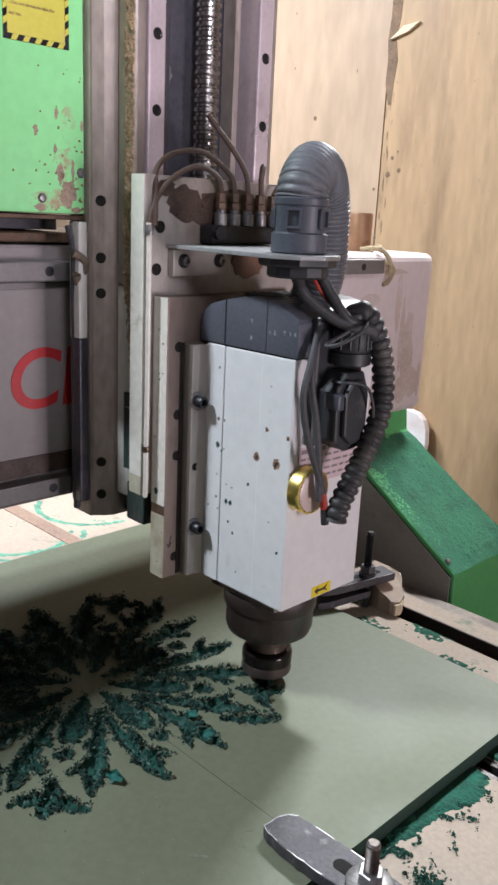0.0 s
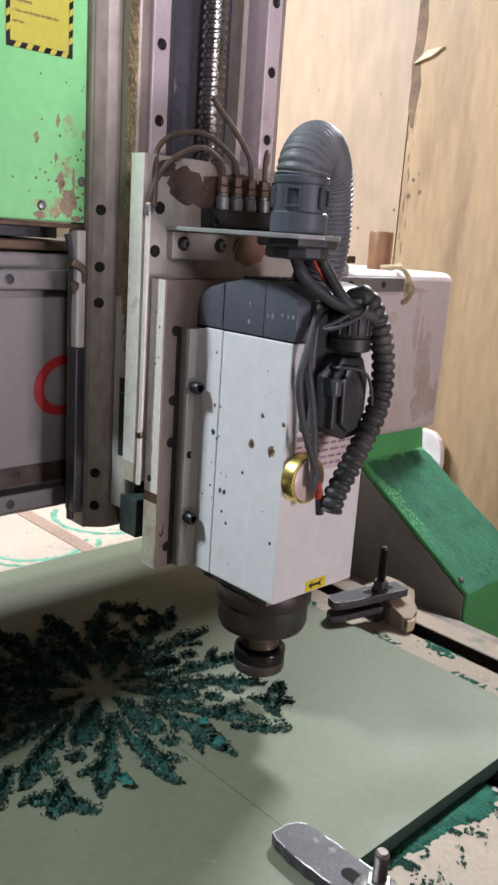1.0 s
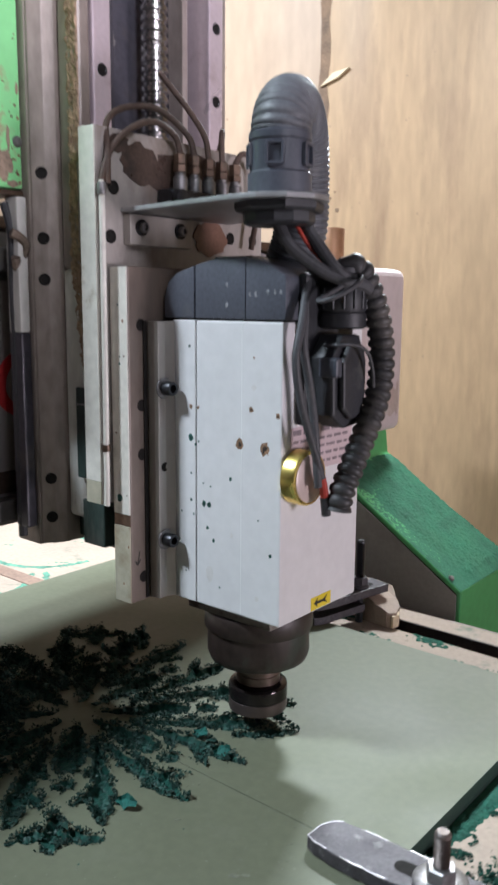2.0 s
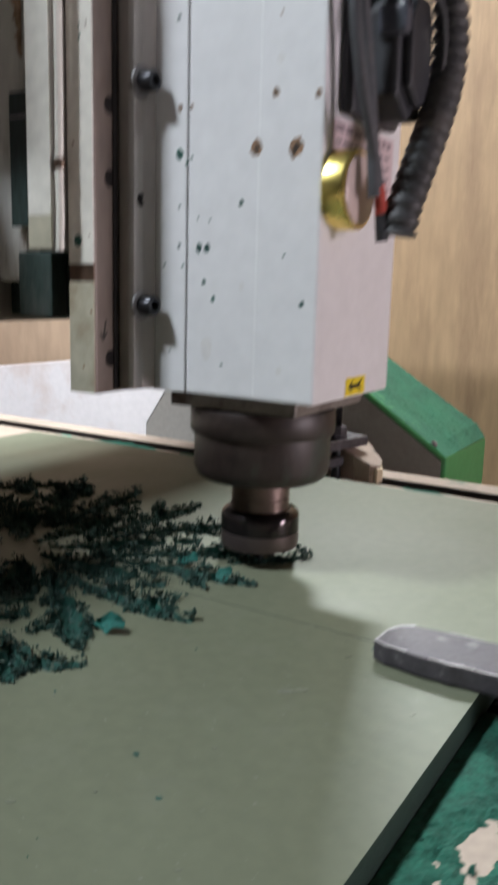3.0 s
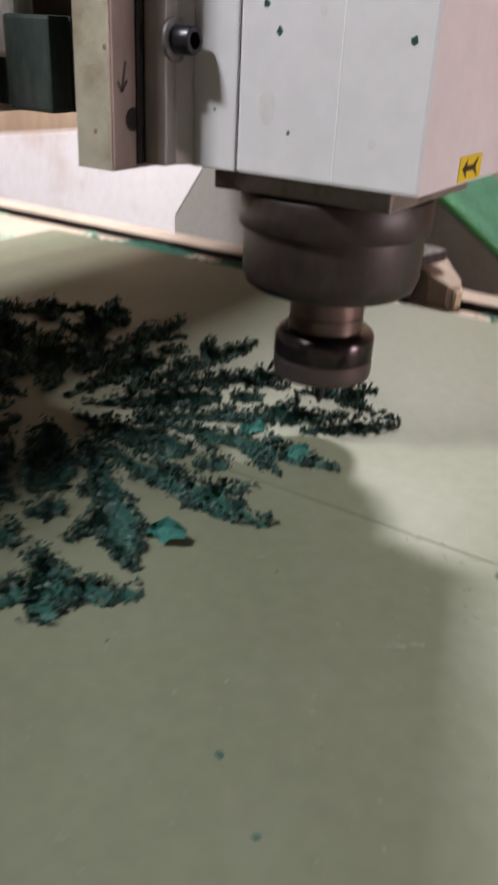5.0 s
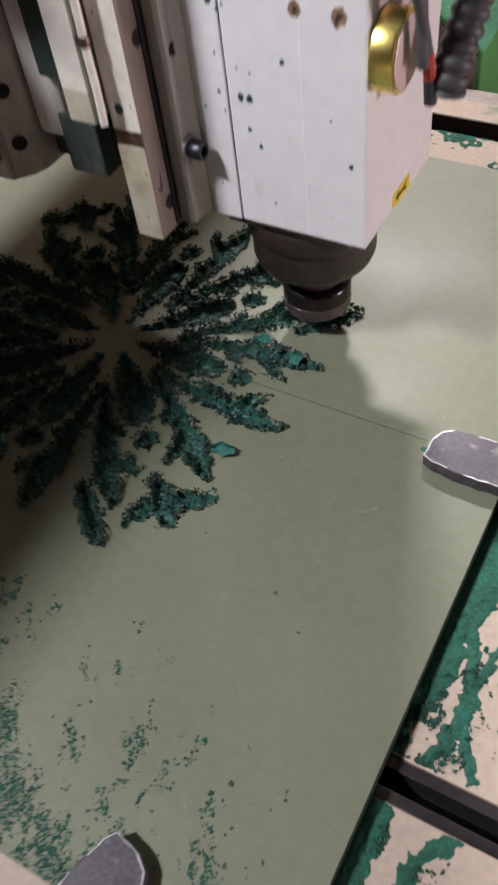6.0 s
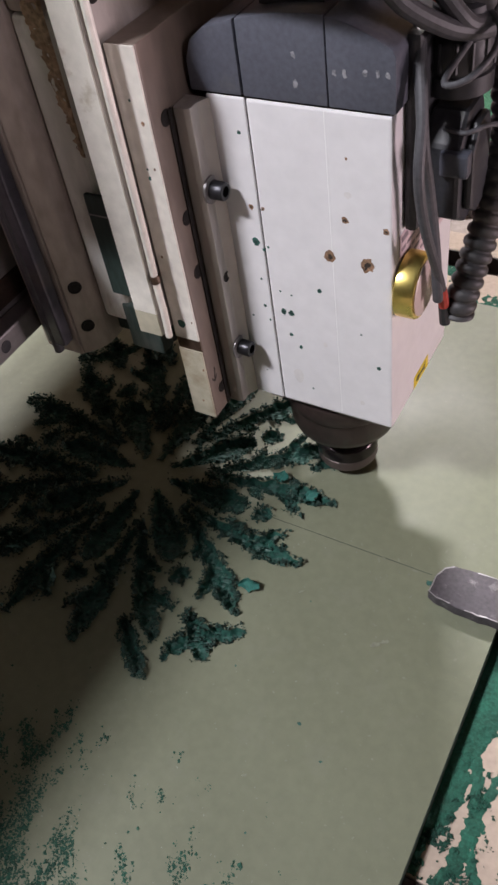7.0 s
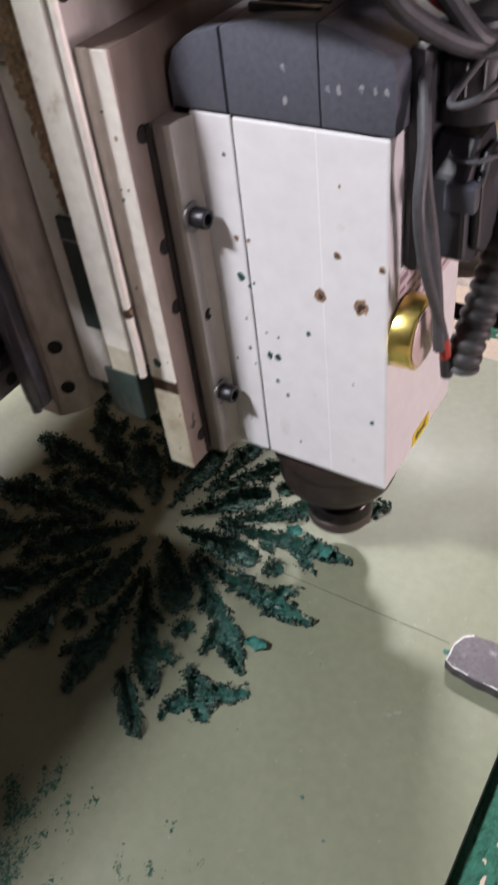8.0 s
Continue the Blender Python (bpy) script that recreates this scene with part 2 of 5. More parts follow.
PLYDARK = mat("stained_plywood", (0.44, 0.29, 0.165), 0.6, 0, 0.14, 1.4, 26, 0.04, (0.31, 0.195, 0.113), 0.45, 3.4, 0.16, (2.6, 2.6, 0.5))
PANELW = mat("white_sheet", (0.9, 0.83, 0.84), 0.5, 0, 0.05, 4, 60, 0.05, (0.6, 0.4, 0.31), 0.5, 3, 0.3)
STAIN = mat("brown_wood_stain", (0.33, 0.215, 0.132), 0.65, 0, 0.16, 14, 120, 0.05, (0.39, 0.262, 0.165), 0.55, 24, 0.3)
COPPER = mat("brown_tube", (0.24, 0.12, 0.06), 0.45, 0.2, 0.15, 20, 100, 0.06)
ROPE = mat("straw_rope", (0.33, 0.25, 0.15), 0.9, 0, 0.3, 60, 400, 0.4)
PLASTER = mat("grey_plaster", (0.16, 0.155, 0.15), 0.8, 0, 0.1, 2, 30, 0.1)
CONCRETE = mat("dusty_concrete", (0.1, 0.096, 0.09), 0.9, 0, 0.2, 3, 60, 0.2)
CAPRUB = mat("pale_plastic_scuff", (0.3, 0.3, 0.32), 0.6, 0, 0.3, 90, 400, 0.1, (0.12, 0.125, 0.14), 0.5, 200, 0.1)
SCORCH = mat("black_scorch", (0.03, 0.022, 0.016), 0.9, 0, 0.5, 200, 600, 0.4, (0.1, 0.06, 0.035), 0.4, 300, 0.15)
BURN = mat("brown_burn_mark", (0.25, 0.15, 0.09), 0.8, 0, 0.5, 90, 400, 0.3, (0.09, 0.052, 0.033), 0.42, 260, 0.12)
BOARDEDGE = mat("dark_green_board_edge", (0.02, 0.05, 0.036), 0.8, 0, 0.2, 30, 400, 0.3, (0.04, 0.07, 0.052), 0.3, 30, 0.2)
DRIP = mat("faint_drip_stain", (0.5, 0.4, 0.36), 0.45, 0, 0.15, 12, 150, 0.04, (0.6, 0.53, 0.52), 0.5, 14, 0.2)
WORN = mat("worn_bright_steel", (0.36, 0.35, 0.36), 0.4, 0.7, 0.2, 60, 300, 0.2)
DENTPIT = mat("dark_dent_pit", (0.012, 0.04, 0.034), 0.8, 0, 0.4, 90, 400, 0.3)
DENT = mat("green_filled_dent", (0.03, 0.1, 0.08), 0.8, 0, 0.4, 90, 400, 0.3)


# ---- mesh tools ----
def link(name, bm, material, parent=None, label="", smooth=False):
    me = bpy.data.meshes.new(name)
    bm.normal_update()
    bm.to_mesh(me)
    bm.free()
    for m in material if isinstance(material, (list, tuple)) else [material]:
        me.materials.append(m)
    if smooth:
        for p in me.polygons:
            p.use_smooth = True
        me.set_sharp_from_angle(angle=radians(38))
    ob = new(name, me)
    ob.parent = parent
    if label:
        ob["label"] = label
    return ob


part = link


def box_bm(x0, x1, y0, y1, z0, z1, r=0.001, bm=None, seg=2):
    b = bmesh.new()
    bmesh.ops.create_cube(b, size=1, matrix=Matrix.Translation(((x0 + x1) / 2, (y0 + y1) / 2, (z0 + z1) / 2)) @ Matrix.Diagonal((x1 - x0, y1 - y0, z1 - z0, 1)))
    if r:
        bmesh.ops.bevel(b, geom=b.edges[:], offset=r, segments=seg, profile=0.6, affect="EDGES")
    return merge(bm, b)


def merge(bm, b):
    if bm is None:
        return b
    me = bpy.data.meshes.new("t")
    b.to_mesh(me)
    b.free()
    bm.from_mesh(me)
    bpy.data.meshes.remove(me)
    return bm


def lathe_bm(profile, m=Matrix.Identity(4), seg=40, bm=None, cap=True):
    """Turn (radius, height) pairs about the local z axis."""
    b = bmesh.new()
    rings = []
    for r, h in profile:
        rings.append([b.verts.new((r * math.cos(2 * math.pi * k / seg), r * math.sin(2 * math.pi * k / seg), h)) for k in range(seg)])
    for a, c in zip(rings, rings[1:]):
        for k in range(seg):
            b.faces.new((a[k], a[(k + 1) % seg], c[(k + 1) % seg], c[k]))
    if cap:
        b.faces.new(rings[0][::-1])
        b.faces.new(rings[-1])
    b.transform(m)
    return merge(bm, b)


def prism_bm(outline, h0, h1, axis="y", r=0.0, bm=None):
    """An outline in the plane across axis, pushed from h0 to h1."""
    b = bmesh.new()
    put = {"x": lambda u, v, h: (h, u, v), "y": lambda u, v, h: (u, h, v), "z": lambda u, v, h: (u, v, h)}[axis]
    lo = [b.verts.new(put(u, v, h0)) for u, v in outline]
    hi = [b.verts.new(put(u, v, h1)) for u, v in outline]
    n = len(lo)
    b.faces.new(lo)
    b.faces.new(hi[::-1])
    for k in range(n):
        b.faces.new((lo[k], hi[k], hi[(k + 1) % n], lo[(k + 1) % n]))
    bmesh.ops.recalc_face_normals(b, faces=b.faces[:])
    if r:
        bmesh.ops.bevel(b, geom=b.edges[:], offset=r, segments=2, profile=0.6, affect="EDGES")
    return merge(bm, b)


def spline(points, n):
    """A smooth line through the points (Catmull-Rom), n steps a span."""
    p = [Vector(q) for q in points]
    p = [p[0] * 2 - p[1]] + p + [p[-1] * 2 - p[-2]]
    out = []
    for i in range(1, len(p) - 2):
        for k in range(n):
            t = k / n
            a, b, c, d = p[i - 1], p[i], p[i + 1], p[i + 2]
            out.append(0.5 * ((2 * b) + (c - a) * t + (2 * a - 5 * b + 4 * c - d) * t * t + (3 * b - a - 3 * c + d) * t ** 3))
    return out + [p[-2]]


def tube_bm(points, radius, seg=12, n=8, bm=None, ribs=0.0, rib=0.0):
    """A pipe along a spline; ribs: metres from one rib to the next, rib: their height."""
    line = spline(points, n)
    if ribs:
        dense = spline(points, 200)
        acc, line, d = 0.0, [dense[0]], ribs / 8
        for a, c in zip(dense, dense[1:]):
            acc += (c - a).length
            if acc >= d:
                line.append(c)
                acc -= d
    b = bmesh.new()
    rings, side = [], None
    for i, q in enumerate(line):
        w = (line[min(i + 1, len(line) - 1)] - line[max(i - 1, 0)]).normalized()
        side = w.orthogonal().normalized() if side is None else (side - w * side.dot(w)).normalized()
        up = w.cross(side)
        r = radius
        if ribs:
            r = radius + rib * (0.0, 0.62, 0.9, 1.0, 1.0, 0.9, 0.62, 0.0)[i % 8]
        rings.append([b.verts.new(q + (side * math.cos(2 * math.pi * k / seg) + up * math.sin(2 * math.pi * k / seg)) * r) for k in range(seg)])
    for a, c in zip(rings, rings[1:]):
        for k in range(seg):
            b.faces.new((a[k], a[(k + 1) % seg], c[(k + 1) % seg], c[k]))
    b.faces.new(rings[0][::-1])
    b.faces.new(rings[-1])
    return merge(bm, b)


def along_x(x, y, z):
    return pose(x, y, z, 0, 90, 0)


def along_y(x, y, z):
    return pose(x, y, z, -90, 0, 0)


def hex_bm(r, h0, h1, m, bm=None):
    return lathe_bm([(r * 0.92, h0), (r, h0 + 0.0006), (r, h1 - 0.0008), (r * 0.9, h1)], m, 6, bm)


def thing(name, label, category, group="", kind=""):
    return tagged(new(name), label, category, group, kind)


def socket_bolt(name, parent, x, y, z, r=0.0065, length=0.012, washer=0.0095, material=BOLT, washer_material=BOLT):
    b = lathe_bm([(r * 0.93, 0), (r, 0.0006), (r, length - 0.001), (r * 0.92, length), (r * 0.6, length), (r * 0.55, length * 0.5), (0.0003, length * 0.5)], along_x(x, y, z), 20, None)
    ob = part(name, b, material, parent, smooth=True)
    if washer:
        part("washer", lathe_bm([(washer, -0.0002), (washer, 0.0016), (r * 0.9, 0.0018)], along_x(x, y, z), 24), washer_material, ob, smooth=True)
    return ob


# ---- room ----
def room():
    def slab(name, label, cat, bm, m):
        return tagged(link(name, bm, m), label, cat, kind="structure")

    slab("floor", "dusty grey concrete workshop floor", "floor", box_bm(-3, 3, -3.2, 1.2, -0.9, -0.8, 0), CONCRETE)
    slab("ceiling", "plain grey plaster ceiling", "ceiling", box_bm(-3, 3, -3.2, 1.2, 2.6, 2.7, 0), PLASTER)
    wf = slab("wall_far", "stained plywood sheet wall behind the machine", "wall", box_bm(-3, 3, 1.156, 1.2, -0.8, 2.6, 0), TORN)
    for x0, x1 in ((-3, -1.99), (-1.986, -0.772), (-0.768, 0.449), (0.453, 1.67), (1.674, 3)):
        part("plywood_sheet", box_bm(x0, x1, 1.146, 1.1555, -0.8, 2.6, 0.0008), PLYDARK if x0 > -0.77 else PLY, wf)
    rng = random.Random(17)
    left = [(-0.778 + 0.012 * (k / 14) + rng.uniform(-0.004, 0.004) + (0.016 if k == 0 else 0), 0.80 + 0.05 * k) for k in range(15)]
    right = [(-0.750 + 0.012 * (k / 14) + rng.uniform(-0.005, 0.005) - (0.008 if k == 0 else 0), 0.80 + 0.05 * k) for k in range(15)]
    part("torn_strip", prism_bm(left + right[::-1], 1.1452, 1.1462, "y"), TORN, wf, "torn brown veneer along the plywood seam")
    part("splinter", prism_bm([(-0.768, 0.948), (-0.715, 0.962), (-0.684, 0.98), (-0.73, 0.975)], 1.138, 1.1452, "y"), SLIVER, wf, "pale wood splinter")
    for x, z, r in ((-0.735, 0.675, 0.005), (-0.712, 0.645, 0.006), (-0.745, 0.635, 0.007), (-0.72, 0.69, 0.003), (-0.785, 0.6, 0.004), (-0.77, 0.48, 0.005), (-1.0, 0.78, 0.006), (-0.9, 0.55, 0.004)):
        part("knot", lathe_bm([(r, -0.0002), (r * 0.8, 0.0005)], along_y(x, 1.1456, z) @ pose(0, 0, 0, 180, 0, 0), 9), TORN, wf)
    rng = random.Random(71)
    layer = [0.0]

    def fleck(x, z, rx, rz, m):
        seed = rng.uniform(0, 50)
        o = []
        for t in range(28):
            q = t * 2 * math.pi / 28
            f = 0.72 + 0.5 * noise.noise((math.cos(q) * 1.6 + seed, math.sin(q) * 1.6, 0.3)) + 0.25 * noise.noise((math.cos(q) * 5 + seed, math.sin(q) * 5, 4.3))
            o.append((x + rx * math.cos(q) * f, z + rz * math.sin(q) * f))
        layer[0] += 0.000001
        part("fleck", prism_bm(o, 1.1459 - layer[0], 1.1461, "y"), m, wf)

    for k in range(70):
        fleck(rng.uniform(-0.77, -0.45) if k % 3 else rng.uniform(-1.15, -0.77), rng.uniform(0.1, 1.1), rng.uniform(0.001, 0.0026), rng.uniform(0.0015, 0.006), TORN if k % 3 == 0 else STAIN)
    for k in range(26):
        fleck(rng.gauss(-0.755, 0.006), rng.uniform(0.3, 0.82), rng.uniform(0.0015, 0.0035), rng.uniform(0.008, 0.03), TORN if k % 3 == 0 else STAIN)
    slab("wall_rear", "plain grey plaster wall", "wall", box_bm(-3.05, -3, -3.2, 1.2, -0.8, 2.6, 0), PLASTER)
    slab("wall_front", "plain grey plaster wall", "wall", box_bm(3, 3.05, -3.2, 1.2, -0.8, 2.6, 0), PLASTER)
    slab("wall_near", "plain grey plaster wall", "wall", box_bm(-3, 3, -3.25, -3.2, -0.8, 2.6, 0), PLASTER)
    back = [(-1.1, -0.75), (-0.75, -0.75), (-0.62, -0.3), (-0.545, -0.09), (-0.528, -0.045), (-0.524, -0.015), (-0.527, 0.02), (-0.537, 0.045), (-0.555, 0.06), (-0.58, 0.064), (-1.1, 0.0)]
    tagged(link("white_sheet", prism_bm(back, 1.1, 1.12, "y", 0.004), PANELW), "white rounded sheet leaning on the plywood wall", "panel", "white sheets at the wall")
    front = [(-2.6, -0.75), (-0.885, -0.75), (-0.88, -0.16), (-0.868, -0.11), (-0.845, -0.06), (-0.82, -0.02), (-0.79, 0.02), (-0.79, 0.04), (-0.815, 0.043), (-2.6, -0.18)]
    ob = tagged(link("white_sheet", prism_bm(front, 1.07, 1.085, "y", 0.003), PANELW), "white sheet with a brown rim leaning on the wall", "panel", "white sheets at the wall")
    rim = [(x + (0.012 if x > -2 else 0), z) for x, z in front]
    part("rim", prism_bm(rim, 1.0855, 1.092, "y", 0.002), TORN, ob, "brown rim")


room()


# ---- machine bed ----
BED = -0.0185


def bed():
    t = tagged(new("machine_bed"), "tan router bed with green dust and slotted aluminium rails", "machine bed", kind="structure")
    for y0, y1 in ((-1.4, -0.9), (-0.872, -0.66), (-0.632, -0.418), (-0.39, -0.178), (-0.15, 0.062), (0.09, 0.279), (0.3145, 0.352)):
        part("bed_board", box_bm(-1.1, 0.75, y0, y1, BED - 0.022, BED, 0.0008), SPOIL, t)
    part("slot_floor", box_bm(-1.1, 0.75, 0.2792, 0.3143, BED - 0.0258, BED - 0.0215, 0.0005), GROOVE, t, "dark brown groove")
    for y in (-0.886, -0.646, -0.404, -0.164, 0.076):
        b = box_bm(-1.1, 0.75, y - 0.0135, y - 0.006, BED - 0.024, BED - 0.0015, 0.0006)
        b = box_bm(-1.1, 0.75, y + 0.006, y + 0.0135, BED - 0.024, BED - 0.0015, 0.0006, b)
        part("slot_rail", b, ALU, t, "aluminium slot rail")
    # thin dark linings over the tan board sides in the groove
    part("groove_wall", box_bm(-1.1, 0.75, 0.3128, 0.3143, BED - 0.0212, BED - 0.0008, 0.0002), GROOVE, t)
    part("groove_wall", box_bm(-1.1, 0.75, 0.2792, 0.2802, BED - 0.0212, BED - 0.0008, 0.0002), GROOVE, t)
    for y in (-0.164, 0.076):
        part("slot_strip", box_bm(-1.1, -0.495, y - 0.0138, y + 0.0138, BED - 0.0014, BED + 0.0012, 0.0006), STRIP, t, "worn brown filler strip")
    part("bed_base", box_bm(-1.1, 0.75, -1.4, 0.37, -0.12, BED - 0.026, 0.002), DARK, t)
    part("side_beam", box_bm(-1.1, 0.75, 0.375, 0.445, -0.2, -0.055, 0.004), COLUMN, t)
    for x in (-1.0, 0.65):
        for y in (-1.3, 0.3):
            part("bed_leg", box_bm(x - 0.06, x + 0.06, y - 0.06, y + 0.06, -0.8, -0.12, 0.003), LEGGREEN, t)


bed()
CX, CY = -0.131, -0.1635


# ---- the carved flower ----
def flower_strokes():
    """Tapered strokes (x, y, r, x, y, r) of the eight-fold flower, about its centre."""
    out = []

    def pt(r, deg):
        return r * math.cos(radians(deg)), r * math.sin(radians(deg))

    def chain(nodes):
        for (r0, a0, w0), (r1, a1, w1) in zip(nodes, nodes[1:]):
            out.append((*pt(r0, a0), w0, *pt(r1, a1), w1))

    for k in range(8):
        b = 45.0 * k
        chain([(0.026, b, 0.0018), (0.055, b, 0.0075), (0.084, b, 0.0125), (0.100, b, 0.009), (0.109, b, 0.002)])
        chain([(0.1285, b - 0.5, 0.0062), (0.1285, b + 0.5, 0.0062)])
        for s in (-1, 1):
            chain([(0.060, b + 21 * s, 0.001), (0.087, b + 17.3 * s, 0.0035), (0.115, b + 15.6 * s, 0.0055), (0.136, b + 14.2 * s, 0.0068), (0.152, b + 13.1 * s, 0.0095), (0.168, b + 12.4 * s, 0.0065), (0.188, b + 11.2 * s, 0.0012)])
            chain([(0.140, b + 12.5 * s, 0.004), (0.149, b + 8.0 * s, 0.0045), (0.158, b + 4.8 * s, 0.0012)])
            chain([(0.104, b + 16.5 * s, 0.003), (0.113, b + 11.5 * s, 0.0042), (0.117, b + 8.5 * s, 0.001)])
            if k % 2:
                if s > 0:
                    chain([(0.196, b + 1.5, 0.006), (0.200, b + 5, 0.0065), (0.206, b + 9, 0.0045), (0.208, b + 11, 0.0012)])
                else:
                    chain([(0.165, b - 20, 0.002), (0.180, b - 18, 0.005), (0.198, b - 16, 0.0058), (0.218, b - 14.2, 0.0015)])
                    chain([(0.196, b - 1.5, 0.006), (0.198, b - 6, 0.005), (0.205, b - 8.5, 0.001)])
        if k % 2:
            chain([(0.174, b, 0.003), (0.192, b, 0.008), (0.208, b, 0.006), (0.215, b, 0.003)])
    out = np.array(out)
    out[:, [2, 5]] = out[:, [2, 5]] * 1.12 + 0.0006
    return out


STROKES = flower_strokes()


def flower_depth(x, y):
    """How far inside (negative) or outside the carving each place lies."""
    best = np.full(np.shape(x), 9.0)
    ux, uy = x - CX, y - CY
    wob = 0.0012 * np.sin(ux * 410 + 1.3 * np.sin(uy * 230)) + 0.001 * np.sin(uy * 520 + ux * 130)
    for ax, ay, ra, bx, by, rb in STROKES:
        dx, dy = bx - ax, by - ay
        t = np.clip(((ux - ax) * dx + (uy - ay) * dy) / (dx * dx + dy * dy), 0, 1)
        best = np.minimum(best, np.hypot(ux - ax - t * dx, uy - ay - t * dy) - (ra + (rb - ra) * t))
    return best + wob


def board_material():
    m = mat("grey_green_board", (0.164, 0.176, 0.115), 0.55, 0, 0.1, 7, 110, 0.02, (0.19, 0.2, 0.143), 0.4, 30, 0.3)
    n, l = m.node_tree.nodes, m.node_tree.links
    bs = n["Principled BSDF"]
    src = bs.inputs["Base Color"].links[0].from_socket
    tc = n.new("ShaderNodeTexCoord")
    sep = n.new("ShaderNodeSeparateXYZ")
    l.new(tc.outputs["Object"], sep.inputs[0])
    rg = n.new("ShaderNodeMapRange")
    rg.inputs["From Min"].default_value, rg.inputs["From Max"].default_value = -0.0004, -0.0014
    l.new(sep.outputs["Z"], rg.inputs["Value"])
    nz = n.new("ShaderNodeTexNoise")
    nz.inputs["Scale"].default_value, nz.inputs["Detail"].default_value = 240, 5
    l.new(tc.outputs["Object"], nz.inputs["Vector"])
    cr = n.new("ShaderNodeValToRGB")
    cr.color_ramp.elements[0].position, cr.color_ramp.elements[1].position = 0.35, 0.7
    cr.color_ramp.elements[0].color, cr.color_ramp.elements[1].color = (0.011, 0.05, 0.038, 1), (0.02, 0.1, 0.074, 1)
    l.new(nz.outputs["Fac"], cr.inputs["Fac"])
    sp = n.new("ShaderNodeTexNoise")
    sp.inputs["Scale"].default_value, sp.inputs["Detail"].default_value = 330, 2
    l.new(tc.outputs["Object"], sp.inputs["Vector"])
    sr = n.new("ShaderNodeMapRange")
    sr.inputs["From Min"].default_value, sr.inputs["From Max"].default_value, sr.inputs["To Max"].default_value = 0.70, 0.78, 0.7
    l.new(sp.outputs["Fac"], sr.inputs["Value"])
    pale = n.new("ShaderNodeMix")
    pale.data_type = "RGBA"
    l.new(sr.outputs[0], pale.inputs["Factor"])
    l.new(src, pale.inputs["A"])
    pale.inputs["B"].default_value = (0.29, 0.3, 0.265, 1)
    src = pale.outputs["Result"]
    mx = n.new("ShaderNodeMix")
    mx.data_type = "RGBA"
    l.new(rg.outputs[0], mx.inputs["Factor"])
    l.new(src, mx.inputs["A"])
    l.new(cr.outputs[0], mx.inputs["B"])
    l.new(mx.outputs["Result"], bs.inputs["Base Color"])
    return m


